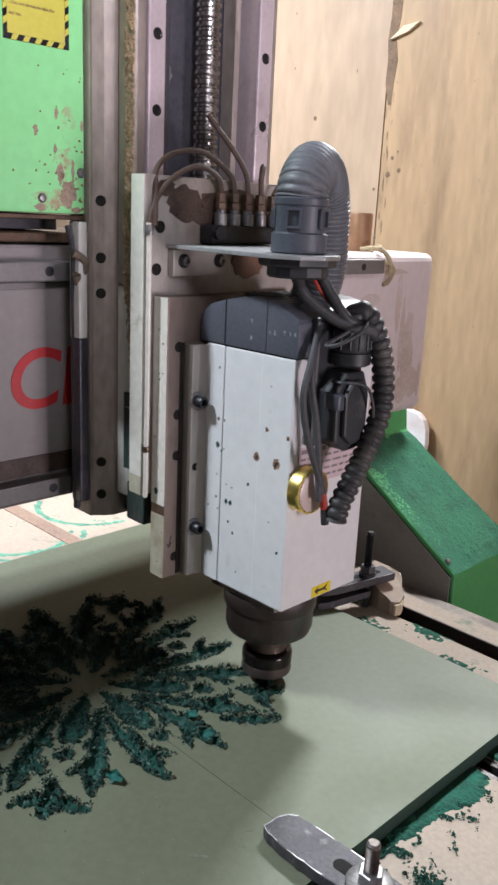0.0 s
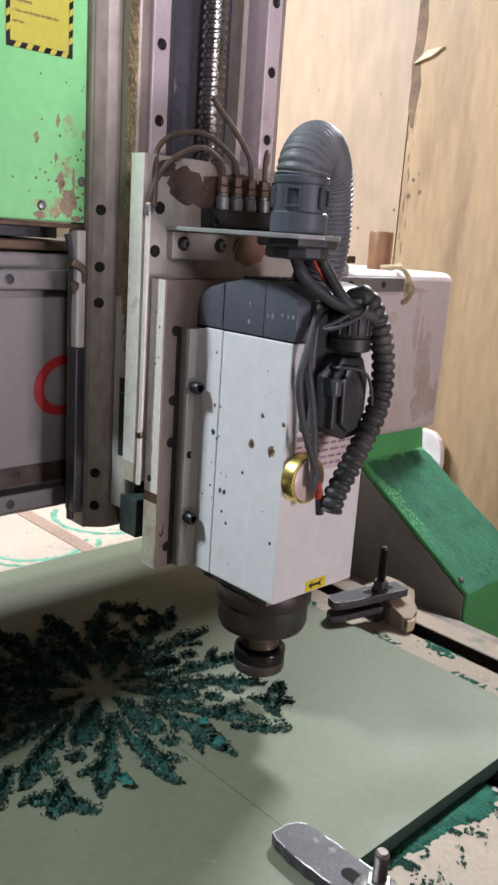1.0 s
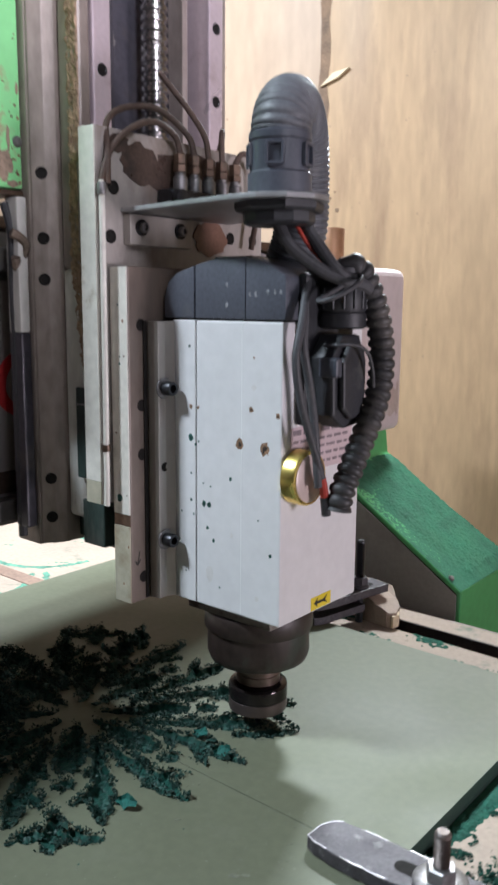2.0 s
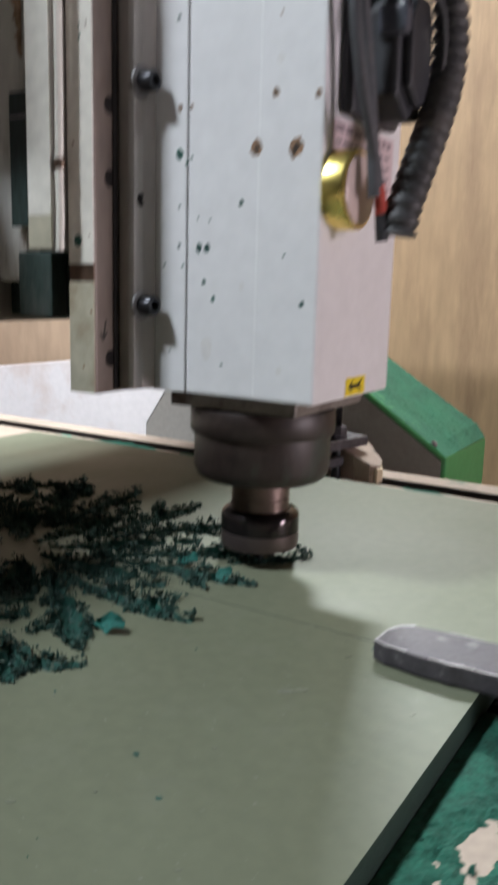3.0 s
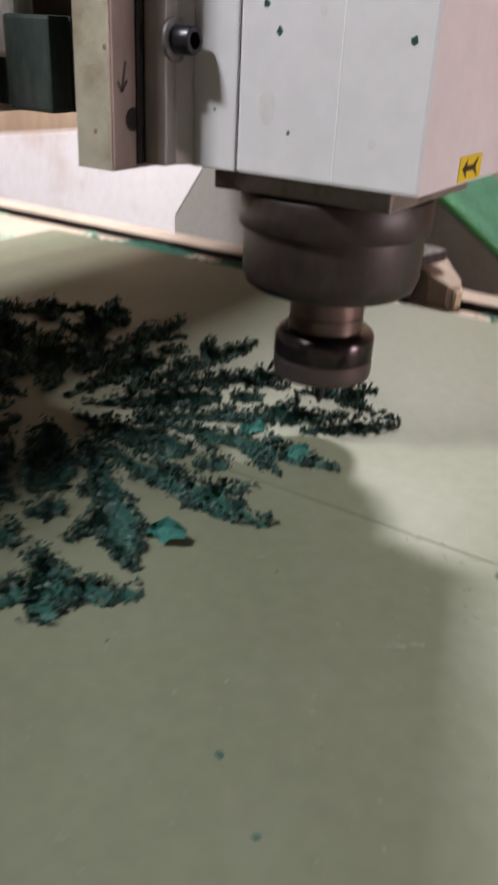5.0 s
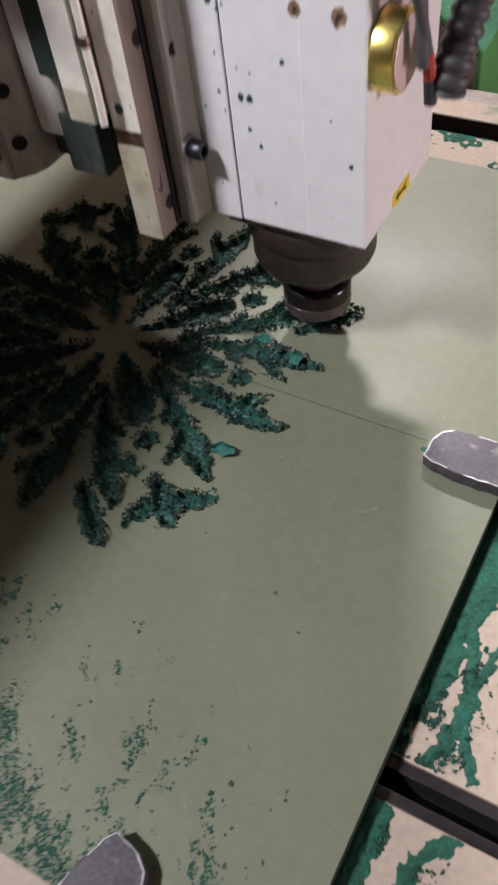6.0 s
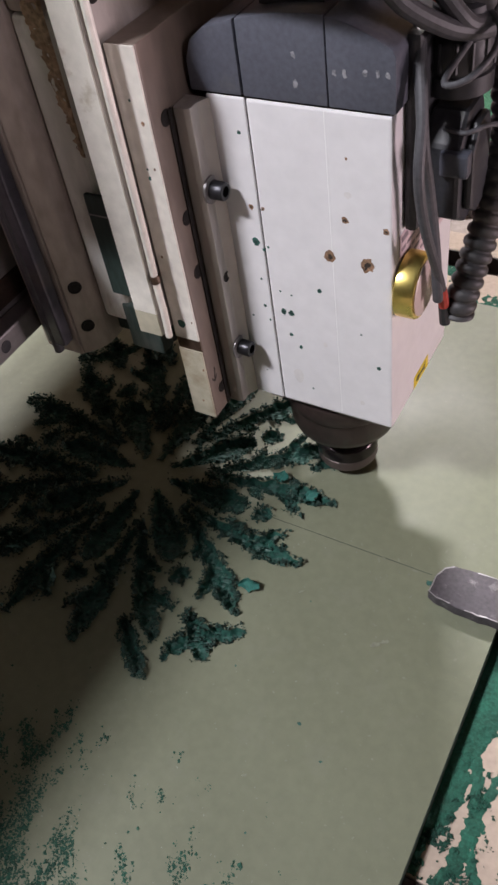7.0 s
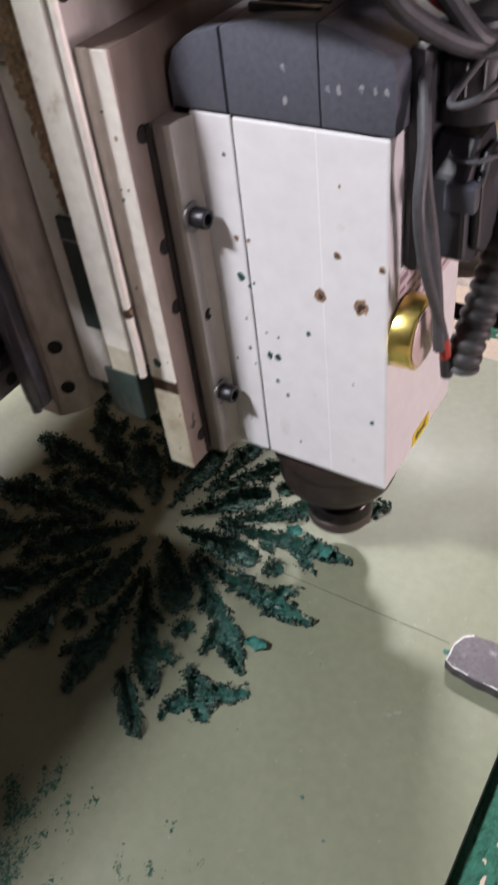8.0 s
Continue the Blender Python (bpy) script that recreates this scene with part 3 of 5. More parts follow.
def board():
    x0, x1, y0, y1 = -0.49, 0.229, -0.55, 0.2
    fx = np.arange(CX - 0.225, CX + 0.225, 0.0017)
    fy = np.arange(CY - 0.225, CY + 0.225, 0.0017)
    xs = np.concatenate([[x0, -0.42], fx, [0.15, x1]])
    ys = np.concatenate([[y0, -0.45], fy, [0.12, y1]])
    gx, gy = np.meshgrid(xs, ys, indexing="ij")
    d = flower_depth(gx, gy)
    gz = -0.0075 * np.clip(-d / 0.0045, 0, 1) ** 0.7
    rough = np.random.RandomState(5).normal(size=gx.shape)
    rough = (rough + np.roll(rough, 1, 0) + np.roll(rough, 1, 1) + np.roll(rough, (1, 1), (0, 1))) / 2
    gz += np.where(d < 0, 0.0005 * rough, 0)
    nx, ny = gx.shape
    v = np.stack([gx.ravel(), gy.ravel(), gz.ravel()], 1)
    idx = np.arange(nx * ny).reshape(nx, ny)
    f = np.stack([idx[:-1, :-1].ravel(), idx[1:, :-1].ravel(), idx[1:, 1:].ravel(), idx[:-1, 1:].ravel()], 1).tolist()
    ring = list(idx[:, 0]) + list(idx[-1, 1:]) + list(idx[-2::-1, -1]) + list(idx[0, -2:0:-1])
    low = len(v) + np.arange(len(ring))
    vl = v[ring].copy()
    vl[:, 2] = BED + 0.0002
    n = len(ring)
    for k in range(n):
        f.append([int(ring[(k + 1) % n]), int(ring[k]), int(low[k]), int(low[(k + 1) % n])])
    f.append([int(q) for q in low[::-1]])
    me = bpy.data.meshes.new("mdf_board")
    me.from_pydata(np.concatenate([v, vl]).tolist(), [], f)
    me.materials.append(board_material())
    me.materials.append(BOARDEDGE)
    for p in me.polygons[-n - 1:]:
        p.material_index = 1
    ob = tagged(new("mdf_board", me), "grey-green fibreboard sheet carved with a dark green flower", "board")
    rng = random.Random(31)

    def scuff(x, y, lx, ly, a, m):
        o = []
        for k in range(12):
            t = 2 * math.pi * k / 12
            o.append((lx * math.cos(t) * rng.uniform(0.55, 1.0), ly * math.sin(t) * rng.uniform(0.4, 1.0)))
        b = prism_bm(o, -0.0002, 0.00025, "z")
        b.transform(pose(x, y, 0, 0, 0, a))
        part("scuff", b, m, ob)

    scuff(0.146, -0.245, 0.006, 0.0032, 38, SCUFF)
    scuff(0.152, -0.2395, 0.0045, 0.0022, 30, SCUFF)
    line = [(0.008, -0.0004), (0.06, -0.0003), (0.11, -0.0004), (0.164, -0.0003), (0.164, 0.0003), (0.12, 0.0004), (0.05, 0.0003), (0.008, 0.0003)]
    sb = prism_bm(line, -0.0002, 0.00012, "z")
    sb.transform(Matrix.Translation((0, CY, 0)))
    part("score_line", sb, SCORE, ob, "thin dark scored line")
    for k in range(26):
        scuff(rng.uniform(0.02, 0.22), rng.uniform(-0.5, -0.1), rng.uniform(0.0006, 0.0032), rng.uniform(0.0004, 0.0011), rng.uniform(0, 180), SCUFF)
    for k in range(18):
        scuff(rng.gauss(0.13, 0.03), rng.gauss(-0.19, 0.03), rng.uniform(0.001, 0.005), rng.uniform(0.0004, 0.0013), rng.gauss(-20, 25), RUB)
    for x, y, r in ((0.1194, -0.3316, 0.0017), (0.1464, -0.3507, 0.0013), (0.05, -0.31, 0.0009), (0.12, -0.42, 0.001), (0.17, -0.46, 0.0008), (0.08, -0.23, 0.0008)):
        scuff(x, y, r * 1.3, r, rng.uniform(0, 180), DENT)
    scuff(0.165, -0.172, 0.004, 0.004, 0, DENT)


board()


def crumbs(name, label, places, size, tall, material, seed, curl=0.0):
    """Many little angular crumbs in one mesh at the given places (x, y, z)."""
    rng = np.random.default_rng(seed)
    octa = np.array([(1, 0, 0), (-1, 0, 0), (0, 1, 0), (0, -1, 0), (0, 0, 1), (0, 0, -1)], float)
    tri = np.array([(0, 2, 4), (2, 1, 4), (1, 3, 4), (3, 0, 4), (2, 0, 5), (1, 2, 5), (3, 1, 5), (0, 3, 5)])
    n = len(places)
    size = np.broadcast_to(np.asarray(size, float), (n,))[:, None, None]
    s = size * rng.lognormal(0, 0.33, (n, 1, 1)) * np.stack([np.ones(n), rng.uniform(0.35, 1.0, n), rng.uniform(0.4, tall, n)], 1)[:, None, :]
    v = octa[None] * s * rng.uniform(0.55, 1.35, (n, 6, 1))
    v = v + curl * s * rng.normal(0, 0.35, (n, 6, 3))
    a, b = rng.uniform(0, 6.28, n), rng.normal(0, 0.6, n)
    ca, sa, cb, sb = np.cos(a), np.sin(a), np.cos(b), np.sin(b)
    x, y, z = v[..., 0], v[..., 1], v[..., 2]
    x, z = x * cb[:, None] + z * sb[:, None], -x * sb[:, None] + z * cb[:, None]
    x, y = x * ca[:, None] - y * sa[:, None], x * sa[:, None] + y * ca[:, None]
    v = np.stack([x, y, z], 2) + np.asarray(places)[:, None, :]
    f = tri[None] + 6 * np.arange(n)[:, None, None]
    me = bpy.data.meshes.new(name)
    me.from_pydata(v.reshape(-1, 3).tolist(), [], f.reshape(-1, 3).tolist())
    me.materials.append(material)
    return tagged(new(name, me), label, "wood chips", kind="stuff")


def by_island(m, dark, pale):
    """Give each crumb its own shade between two colours."""
    n, l = m.node_tree.nodes, m.node_tree.links
    geo = n.new("ShaderNodeNewGeometry")
    cr = n.new("ShaderNodeValToRGB")
    cr.color_ramp.elements[0].position, cr.color_ramp.elements[1].position = 0.15, 1.0
    cr.color_ramp.elements[0].color, cr.color_ramp.elements[1].color = (*dark, 1), (*pale, 1)
    mid = cr.color_ramp.elements.new(0.82)
    mid.color = (dark[0] * 1.9, dark[1] * 1.9, dark[2] * 1.9, 1)
    l.new(geo.outputs["Random Per Island"], cr.inputs["Fac"])
    l.new(cr.outputs[0], n["Principled BSDF"].inputs["Base Color"])
    return m


def chips():
    rng = np.random.default_rng(5)
    heap = by_island(mat("heaped_fibre_crumbs", (0.015, 0.045, 0.035), 0.9, 0, 0.6, 60, 600, 0.4), (0.011, 0.033, 0.025), (0.1, 0.135, 0.105))
    p = np.stack([rng.uniform(CX - 0.235, CX + 0.235, 300000), rng.uniform(CY - 0.235, CY + 0.235, 300000)], 1)
    d = flower_depth(p[:, 0], p[:, 1])
    clump = np.array([noise.noise((x * 45, y * 45, 3.1)) + 0.5 * noise.noise((x * 130, y * 130, 1.1)) for x, y in p])
    r = np.hypot(p[:, 0] - CX, p[:, 1] - CY)
    away = np.clip(((CX - 0.02 - p[:, 0]) + 0.35 * (CY - p[:, 1])) / 0.12, 0, 1)  # the old cuts lie thicker in litter
    rim = np.exp(-((d - 0.0005) / (0.0019 + 0.0016 * away)) ** 2)
    keep = rng.uniform(0, 1, len(p)) < rim * (0.3 + 0.6 * np.clip(clump + 0.1, 0, 1)) * np.clip(r / 0.06, 0.3, 1) + np.where((d < -0.001) & (clump > 0.22 - 0.2 * away), 0.1 + 0.08 * away, 0) + np.where((d < 0.008) & (clump > 0.12) & (r > 0.05), 0.10 * away, 0)
    q, dq, cq = p[keep], d[keep], clump[keep]
    z = np.where(dq < -0.002, -0.0045, 0.0006) + rng.uniform(0, 1, len(q)) ** 2 * (0.002 + 0.0075 * np.clip(cq + 0.25, 0, 1))
    crumbs("carving_chips", "dark green fibre crumbs heaped along the carved petals", np.column_stack([q, z]), 0.00115, 1.05, heap, 6, 0.6)
    # coarser torn shavings standing on the rims
    pick = rng.uniform(0, 1, len(p)) < np.exp(-((d - 0.0004) / 0.002) ** 2) * 0.045 * np.clip(r / 0.08, 0.2, 1) * (1 + clump)
    q, cq = p[pick], clump[pick]
    z = 0.001 + rng.uniform(0, 1, len(q)) ** 1.5 * (0.002 + 0.006 * np.clip(cq + 0.3, 0, 1))
    crumbs("carving_shavings", "coarse torn green fibre shavings along the petal rims", np.column_stack([q, z]), rng.uniform(0.0012, 0.0026, len(q)), 0.8, heap, 16, 1.0)
    # a streaky scatter over the uncarved part
    p = np.stack([rng.uniform(-0.3, 0.225, 130000), rng.uniform(-0.549, -0.36, 130000)], 1)
    w = np.array([noise.noise((x * 62 + y * 18, y * 40, 7.7)) + 0.7 * noise.noise((x * 190 + y * 50, y * 120, 1.7)) for x, y in p])
    body = np.array([noise.noise((x * 11, y * 13, 4.4)) for x, y in p])
    drift = (-0.466 - p[:, 1]) * 6.6 + np.clip(0.04 - p[:, 0], 0, 0.25) * 1.9 - np.clip(p[:, 0] - 0.12, 0, 1) * 3.2
    keep = w * 0.8 + body * 0.5 + drift + rng.normal(0, 0.17, len(p)) > 0.4
    q = p[keep]
    q = q[rng.permutation(len(q))[:26000]]
    crumbs("loose_dust", "streaks of loose green dust on the board", np.column_stack([q, np.full(len(q), 0.0001)]), rng.uniform(0.0005, 0.0013, len(q)), 0.5, LOOSE, 8)


chips()


def flakes():
    rng = random.Random(4)
    for x, y, a, tilt, q in ((0.024, -0.2385, 25, 52, 0.85), (-0.006, -0.118, 10, 25, 0.8), (0.03, -0.128, 60, 35, 0.7)):
        b = bmesh.new()
        rows = []
        for i in range(7):
            u = i / 6 - 0.5
            half = 0.0075 * (1 - 0.9 * abs(u) ** 1.5 * 2) * rng.uniform(0.7, 1.15)
            rows.append([b.verts.new((0.021 * q * u + rng.uniform(-0.0008, 0.0008), q * (half * (k / 3 - 0.5) * 2) + rng.uniform(-0.0009, 0.0009), q * (0.0035 * math.sin(u * 5) + 0.012 * (k / 3 - 0.5) ** 2 + rng.uniform(-0.0006, 0.0006)))) for k in range(4)])
        for r0, r1 in zip(rows, rows[1:]):
            for k in range(3):
                b.faces.new((r0[k], r1[k], r1[k + 1], r0[k + 1]))
        e = bmesh.ops.extrude_face_region(b, geom=b.faces[:])
        bmesh.ops.translate(b, verts=[v for v in e["geom"] if isinstance(v, bmesh.types.BMVert)], vec=(0, 0, 0.0011))
        bmesh.ops.recalc_face_normals(b, faces=b.faces[:])
        b.transform(pose(x, y, 0.0052 * q if tilt > 50 else 0.002, tilt, 0, a))
        tagged(link("chip_flake", b, TEAL), "torn teal fibre flake lifted from a carved petal", "wood flake", "flakes on the carving")


flakes()


# ---- clamps ----
def clamp(m, label, top=0.0125, small=False, packed=True):
    c = thing("step_clamp", label, "clamp", "clamps holding the board")
    rng = random.Random(12)
    o = [(0.0, -0.0145), (0.002, 0.0035), (0.006, 0.0125), (0.013, 0.0168), (0.04, 0.0178), (0.15, 0.0178), (0.15, -0.0215), (0.045, -0.0222), (0.026, -0.0215), (0.008, -0.0182)]
    sx, sy = (0.87, 0.78) if small else (1.0, 1.0)
    dense = []
    for (xa, ya), (xb, yb) in zip(o, o[1:] + o[:1]):
        n = max(1, int(math.hypot(xb - xa, yb - ya) / 0.006))
        dense += [((xa + (xb - xa) * k / n + rng.uniform(-0.0004, 0.0004)) * sx, (ya + (yb - ya) * k / n + rng.uniform(-0.0005, 0.0005)) * sy) for k in range(n)]
    low = top - 0.0113
    slot = [((0.074 + 0.0062 * math.cos(t * 0.5236) + (0.05 if t in (0, 1, 2, 10, 11) else 0)) * sx, (0.0065 * math.sin(t * 0.5236) - 0.002) * sy) for t in range(12)]
    b = bmesh.new()
    prism_bm(dense, low, top, "z", 0.0011, b)
    part("clamp_bar", b, CLAMP, c, "scratched dark steel clamp bar")
    part("slot", prism_bm(slot, top - 0.0004, top + 0.0003, "z"), DARK, c)
    for k in range(len(dense)):  # bright chipped arris
        (xa, ya), (xb, yb) = dense[k], dense[(k + 1) % len(dense)]
        if rng.random() < 0.6 and xa < 0.13:
            dx, dy = xb - xa, yb - ya
            w = rng.uniform(0.0006, 0.0017) / (math.hypot(dx, dy) + 1e-9)
            q = [(xa - dy * w * 0.15, ya + dx * w * 0.15), (xb - dy * w * 0.15, yb + dx * w * 0.15), (xb - dy * w, yb + dx * w), (xa - dy * w * rng.uniform(0.4, 1.2), ya + dx * w * rng.uniform(0.4, 1.2))]
            cx, cy = sum(p[0] for p in q) / 4, sum(p[1] for p in q) / 4
            if (0.07 * sx - cx) * (-dy) + (0 - cy) * dx < 0:
                q = [(2 * (xa + xb) / 2 - x, 2 * (ya + yb) / 2 - y) for x, y in q]
            part("worn_edge", prism_bm(q, top - 0.0004, top + 0.00015, "z"), WORN, c)
    at = Matrix.Translation((0.103 * sx, -0.002 * sy, top - 0.0125))
    q = 0.62 if small else 1.0
    part("washer", lathe_bm([(0.019 * q, 0.0126), (0.0195 * q, 0.0134), (0.0195 * q, 0.0152), (0.018 * q, 0.0162), (0.007, 0.0163)], at, 36), CLAMP if small else ZINC, c, smooth=True)
    part("nut", hex_bm(0.0108, 0.0163, 0.0268, at), CLAMP if small else ZINC, c)
    prof = [(0.0052, BED - 0.02), (0.0052, 0.0262)]
    z = 0.027
    while z < (0.074 if small else 0.05):
        prof += [(0.0047, z), (0.0059, z + 0.0009)]
        z += 0.0018
    prof += [(0.0056, z + 0.001), (0.0042, z + 0.0025)]
    part("stud", lathe_bm(prof, at, 20), BOLT if small else STUD, c, "worn threaded steel stud", smooth=False)
    if packed:
        part("packing_block", box_bm(0.128 * sx, 0.15 * sx, -0.017 * sy, 0.017 * sy, BED + 0.0002, low, 0.001), WOOD, c)
    c.matrix_basis = m
    return c


clamp(pose(0.168, -0.1725, 0, 0, 0, 2), "worn steel clamp bar with washer, nut and threaded stud")
clamp(pose(0.127, -0.512, 0, 0, 0, -100), "worn steel clamp bar at the board's near edge")
far = clamp(pose(-0.092, 0.182, 0, 0, 0, 78), "dark steel clamp bar on the board's far edge", 0.031, True, False)
part("lower_bar", prism_bm([(-0.004, -0.012), (0.004, 0.008), (0.012, 0.011), (0.088, 0.011), (0.088, -0.014), (0.01, -0.016)], 0.0006, 0.0105, "z", 0.001), CLAMP, far, "thin dark steel bar under the clamp")


def packing_wood():
    rng = random.Random(9)
    b = bmesh.new()
    o = [(-0.115, 0.288), (-0.09, 0.284), (-0.07, 0.28), (-0.05, 0.274), (-0.030, 0.273), (-0.022, 0.284), (-0.028, 0.302), (-0.04, 0.316), (-0.052, 0.33), (-0.062, 0.338), (-0.085, 0.343), (-0.115, 0.345)]
    prism_bm(o, BED + 0.0002, 0.0185, "z", 0.0008, b)
    for v in b.verts:
        if v.co.z > 0:
            v.co.z -= max(0, v.co.x + 0.062) * 0.42 + rng.uniform(0, 0.0022)
        v.co.x += rng.uniform(-0.0016, 0.0016)
        v.co.y += rng.uniform(-0.0016, 0.0016)
    ob = tagged(link("packing_wood", b, WOOD), "splintered raw wood packing piece under the far clamp", "wood block")
    part("broken_end", prism_bm([(-0.0215, 0.274), (-0.0195, 0.285), (-0.026, 0.299), (-0.0285, 0.298), (-0.0235, 0.284), (-0.0255, 0.275)], BED + 0.001, -0.001, "z", 0.0006), SLIVER, ob, "pale broken wood end")


packing_wood()


SLOTS = (-0.886, -0.646, -0.404, -0.164, 0.076, 0.297)


def dust_sheet(name, label, x0, x1, y0, y1, step, level, material=DARKDUST):
    """A ragged drift on the bed: it stands proud where level is above nought."""
    gx, gy = np.meshgrid(np.arange(x0, x1, step), np.arange(y0, y1, step), indexing="ij")
    d = level(gx, gy)
    rough = np.array([noise.noise((a * 160, b * 160, 0.7)) + 0.6 * noise.noise((a * 420, b * 420, 3.7)) for a, b in zip(gx.ravel(), gy.ravel())]).reshape(gx.shape)
    d = d + 0.0045 * rough
    for y in SLOTS:
        d = np.where(np.abs(gy - y) < 0.0155, -1, d)
    gz = BED + np.clip(0.0003 + d * 0.25, -0.0006, 0.003) + np.where(d > 0, 0.0004 * (rough + 0.5), 0)
    nx, ny = gx.shape
    idx = np.arange(nx * ny).reshape(nx, ny)
    on = d > -0.002
    use = on[:-1, :-1] | on[1:, :-1] | on[1:, 1:] | on[:-1, 1:]
    f = np.stack([idx[:-1, :-1][use], idx[1:, :-1][use], idx[1:, 1:][use], idx[:-1, 1:][use]], 1)
    ids, inv = np.unique(f, return_inverse=True)
    v = np.stack([gx.ravel(), gy.ravel(), gz.ravel()], 1)[ids]
    me = bpy.data.meshes.new(name)
    me.from_pydata(v.tolist(), [], inv.reshape(f.shape).tolist())
    me.materials.append(material)
    tagged(new(name, me), label, "sawdust", kind="stuff")


def arc(x, y, cx, cy, r, w, a0, a1):
    """Distance inside a ring's stroke between two bearings."""
    a = np.degrees(np.arctan2(y - cy, x - cx)) % 360
    inside = ((a - a0) % 360) < ((a1 - a0) % 360)
    return np.where(inside, w - np.abs(np.hypot(x - cx, y - cy) - r), -0.02)


def bed_dust():
    """Drifts beside the board and curved tool traces on the bed."""
    def right(x, y):
        d = 0.016 + 0.010 * np.sin(y * 23 + 1.0) + 0.004 * np.sin(y * 71) - (x - 0.2295)
        for c in ((0.155, -0.345, 0.104, 0.0042, 320, 50), (0.36, -0.33, 0.098, 0.0022, 120, 215), (0.40, -0.28, 0.09, 0.003, 100, 250), (0.40, -0.22, 0.13, 0.0025, 120, 250), (0.33, -0.47, 0.07, 0.004, 60, 200), (0.31, -0.56, 0.06, 0.004, 20, 150)):
            d = np.maximum(d, arc(x, y, *c))
        return np.maximum(d, -0.0035 - 0.25 * np.abs(y + 0.30) + 0.004 * np.sin(x * 90) * np.sin(y * 60))

    def rear(x, y):
        d = -0.02 + 0 * x
        for c in ((-0.62, 0.02, 0.09, 0.004, 270, 60), (-0.62, 0.02, 0.112, 0.003, 250, 60), (-0.70, -0.2, 0.1, 0.005, 300, 80), (-0.66, 0.2, 0.1, 0.004, 220, 0)):
            d = np.maximum(d, arc(x, y, *c))
        return np.maximum(d, -0.008 + 0.006 * np.sin(x * 37 + 1) * np.sin(y * 29))

    def far(x, y):
        return np.maximum(0.007 + 0.006 * np.sin(x * 27) - (y - 0.2003), -0.004 + np.where(x < -0.2, 0.006, 0) + 0.006 * np.sin(x * 44) * np.sin(y * 50))

    dust_sheet("bed_dust", "dark green sawdust drift beside the board on the bed", 0.2295, 0.44, -0.6, 0.16, 0.0017, right)
    dust_sheet("bed_dust", "green sawdust smears and tool arcs behind the board", -0.75, -0.4905, -0.4, 0.3, 0.0026, rear, DUST)
    dust_sheet("bed_dust", "thin green sawdust along the board's far edge", -0.49, 0.4, 0.2003, 0.29, 0.0022, far)


bed_dust()


def bed_crumbs():
    rng = np.random.default_rng(44)
    p = np.stack([0.2295 + rng.gamma(1.5, 0.014, 40000), rng.uniform(-0.6, 0.2, 40000)], 1)
    w = np.array([noise.noise((x * 60, y * 60, 2.7)) + 0.7 * noise.noise((x * 170, y * 170, 5.7)) for x, y in p])
    ok = (p[:, 0] < 0.42) & (w > 0.2 + np.clip(p[:, 0] - 0.245, 0, 1) * 6.0)
    for y in SLOTS:
        ok &= np.abs(p[:, 1] - y) > 0.0155
    q, w = p[ok], w[ok]
    crumbs("bed_crumbs", "loose green sawdust crumbs beside the board", np.column_stack([q, BED + 0.0006 + 0.002 * rng.uniform(0, 1, len(q)) * np.clip(w, 0, 1)]), rng.uniform(0.0005, 0.0014, len(q)), 0.8, LITTER, 45, 0.5)
    # a few curled clumps
    c = np.concatenate([np.stack([rng.normal(x, 0.009, n), rng.normal(y, 0.006, n)], 1) for x, y, n in ((0.305, -0.125, 380), (0.285, -0.105, 220), (0.33, -0.15, 160))])
    r = rng.uniform(0, 1, len(c))
    crumbs("bed_crumbs", "small curled heaps of green fibre on the bed", np.column_stack([c, BED + 0.001 + 0.006 * r ** 2]), rng.uniform(0.0009, 0.002, len(c)), 0.9, LITTER, 46, 0.8)
    n = 500
    c = np.stack([rng.normal(-0.545, 0.013, n), rng.normal(-0.115, 0.010, n)], 1)
    crumbs("rear_pile", "small heap of green fibre behind the board", np.column_stack([c, BED + 0.001 + 0.012 * rng.uniform(0, 1, n) ** 2]), rng.uniform(0.001, 0.0028, n), 0.9, TEAL, 47, 0.8)
    b = box_bm(-0.03, 0.03, -0.006, 0.006, 0.0, 0.007, 0.0012)
    b.transform(pose(-0.56, -0.14, BED + 0.0005, 0, 0, 70))
    tagged(link("wood_offcut", b, STRIP), "short brown wood offcut lying behind the board", "wood offcut")


bed_crumbs()


# ---- gantry ----
gantry = thing("gantry", "green gantry with a grey-white lettered beam and side legs", "gantry")


def text_bm(body, size, depth, m, shear=0.0):
    cu = bpy.data.curves.new("t", "FONT")
    cu.body, cu.size, cu.extrude, cu.shear, cu.offset = body, size, depth, shear, size * 0.012
    ob = bpy.data.objects.new("t", cu)
    me = bpy.data.meshes.new_from_object(ob)
    b = bmesh.new()
    b.from_mesh(me)
    bpy.data.objects.remove(ob)
    bpy.data.meshes.remove(me)
    b.transform(m)
    return b


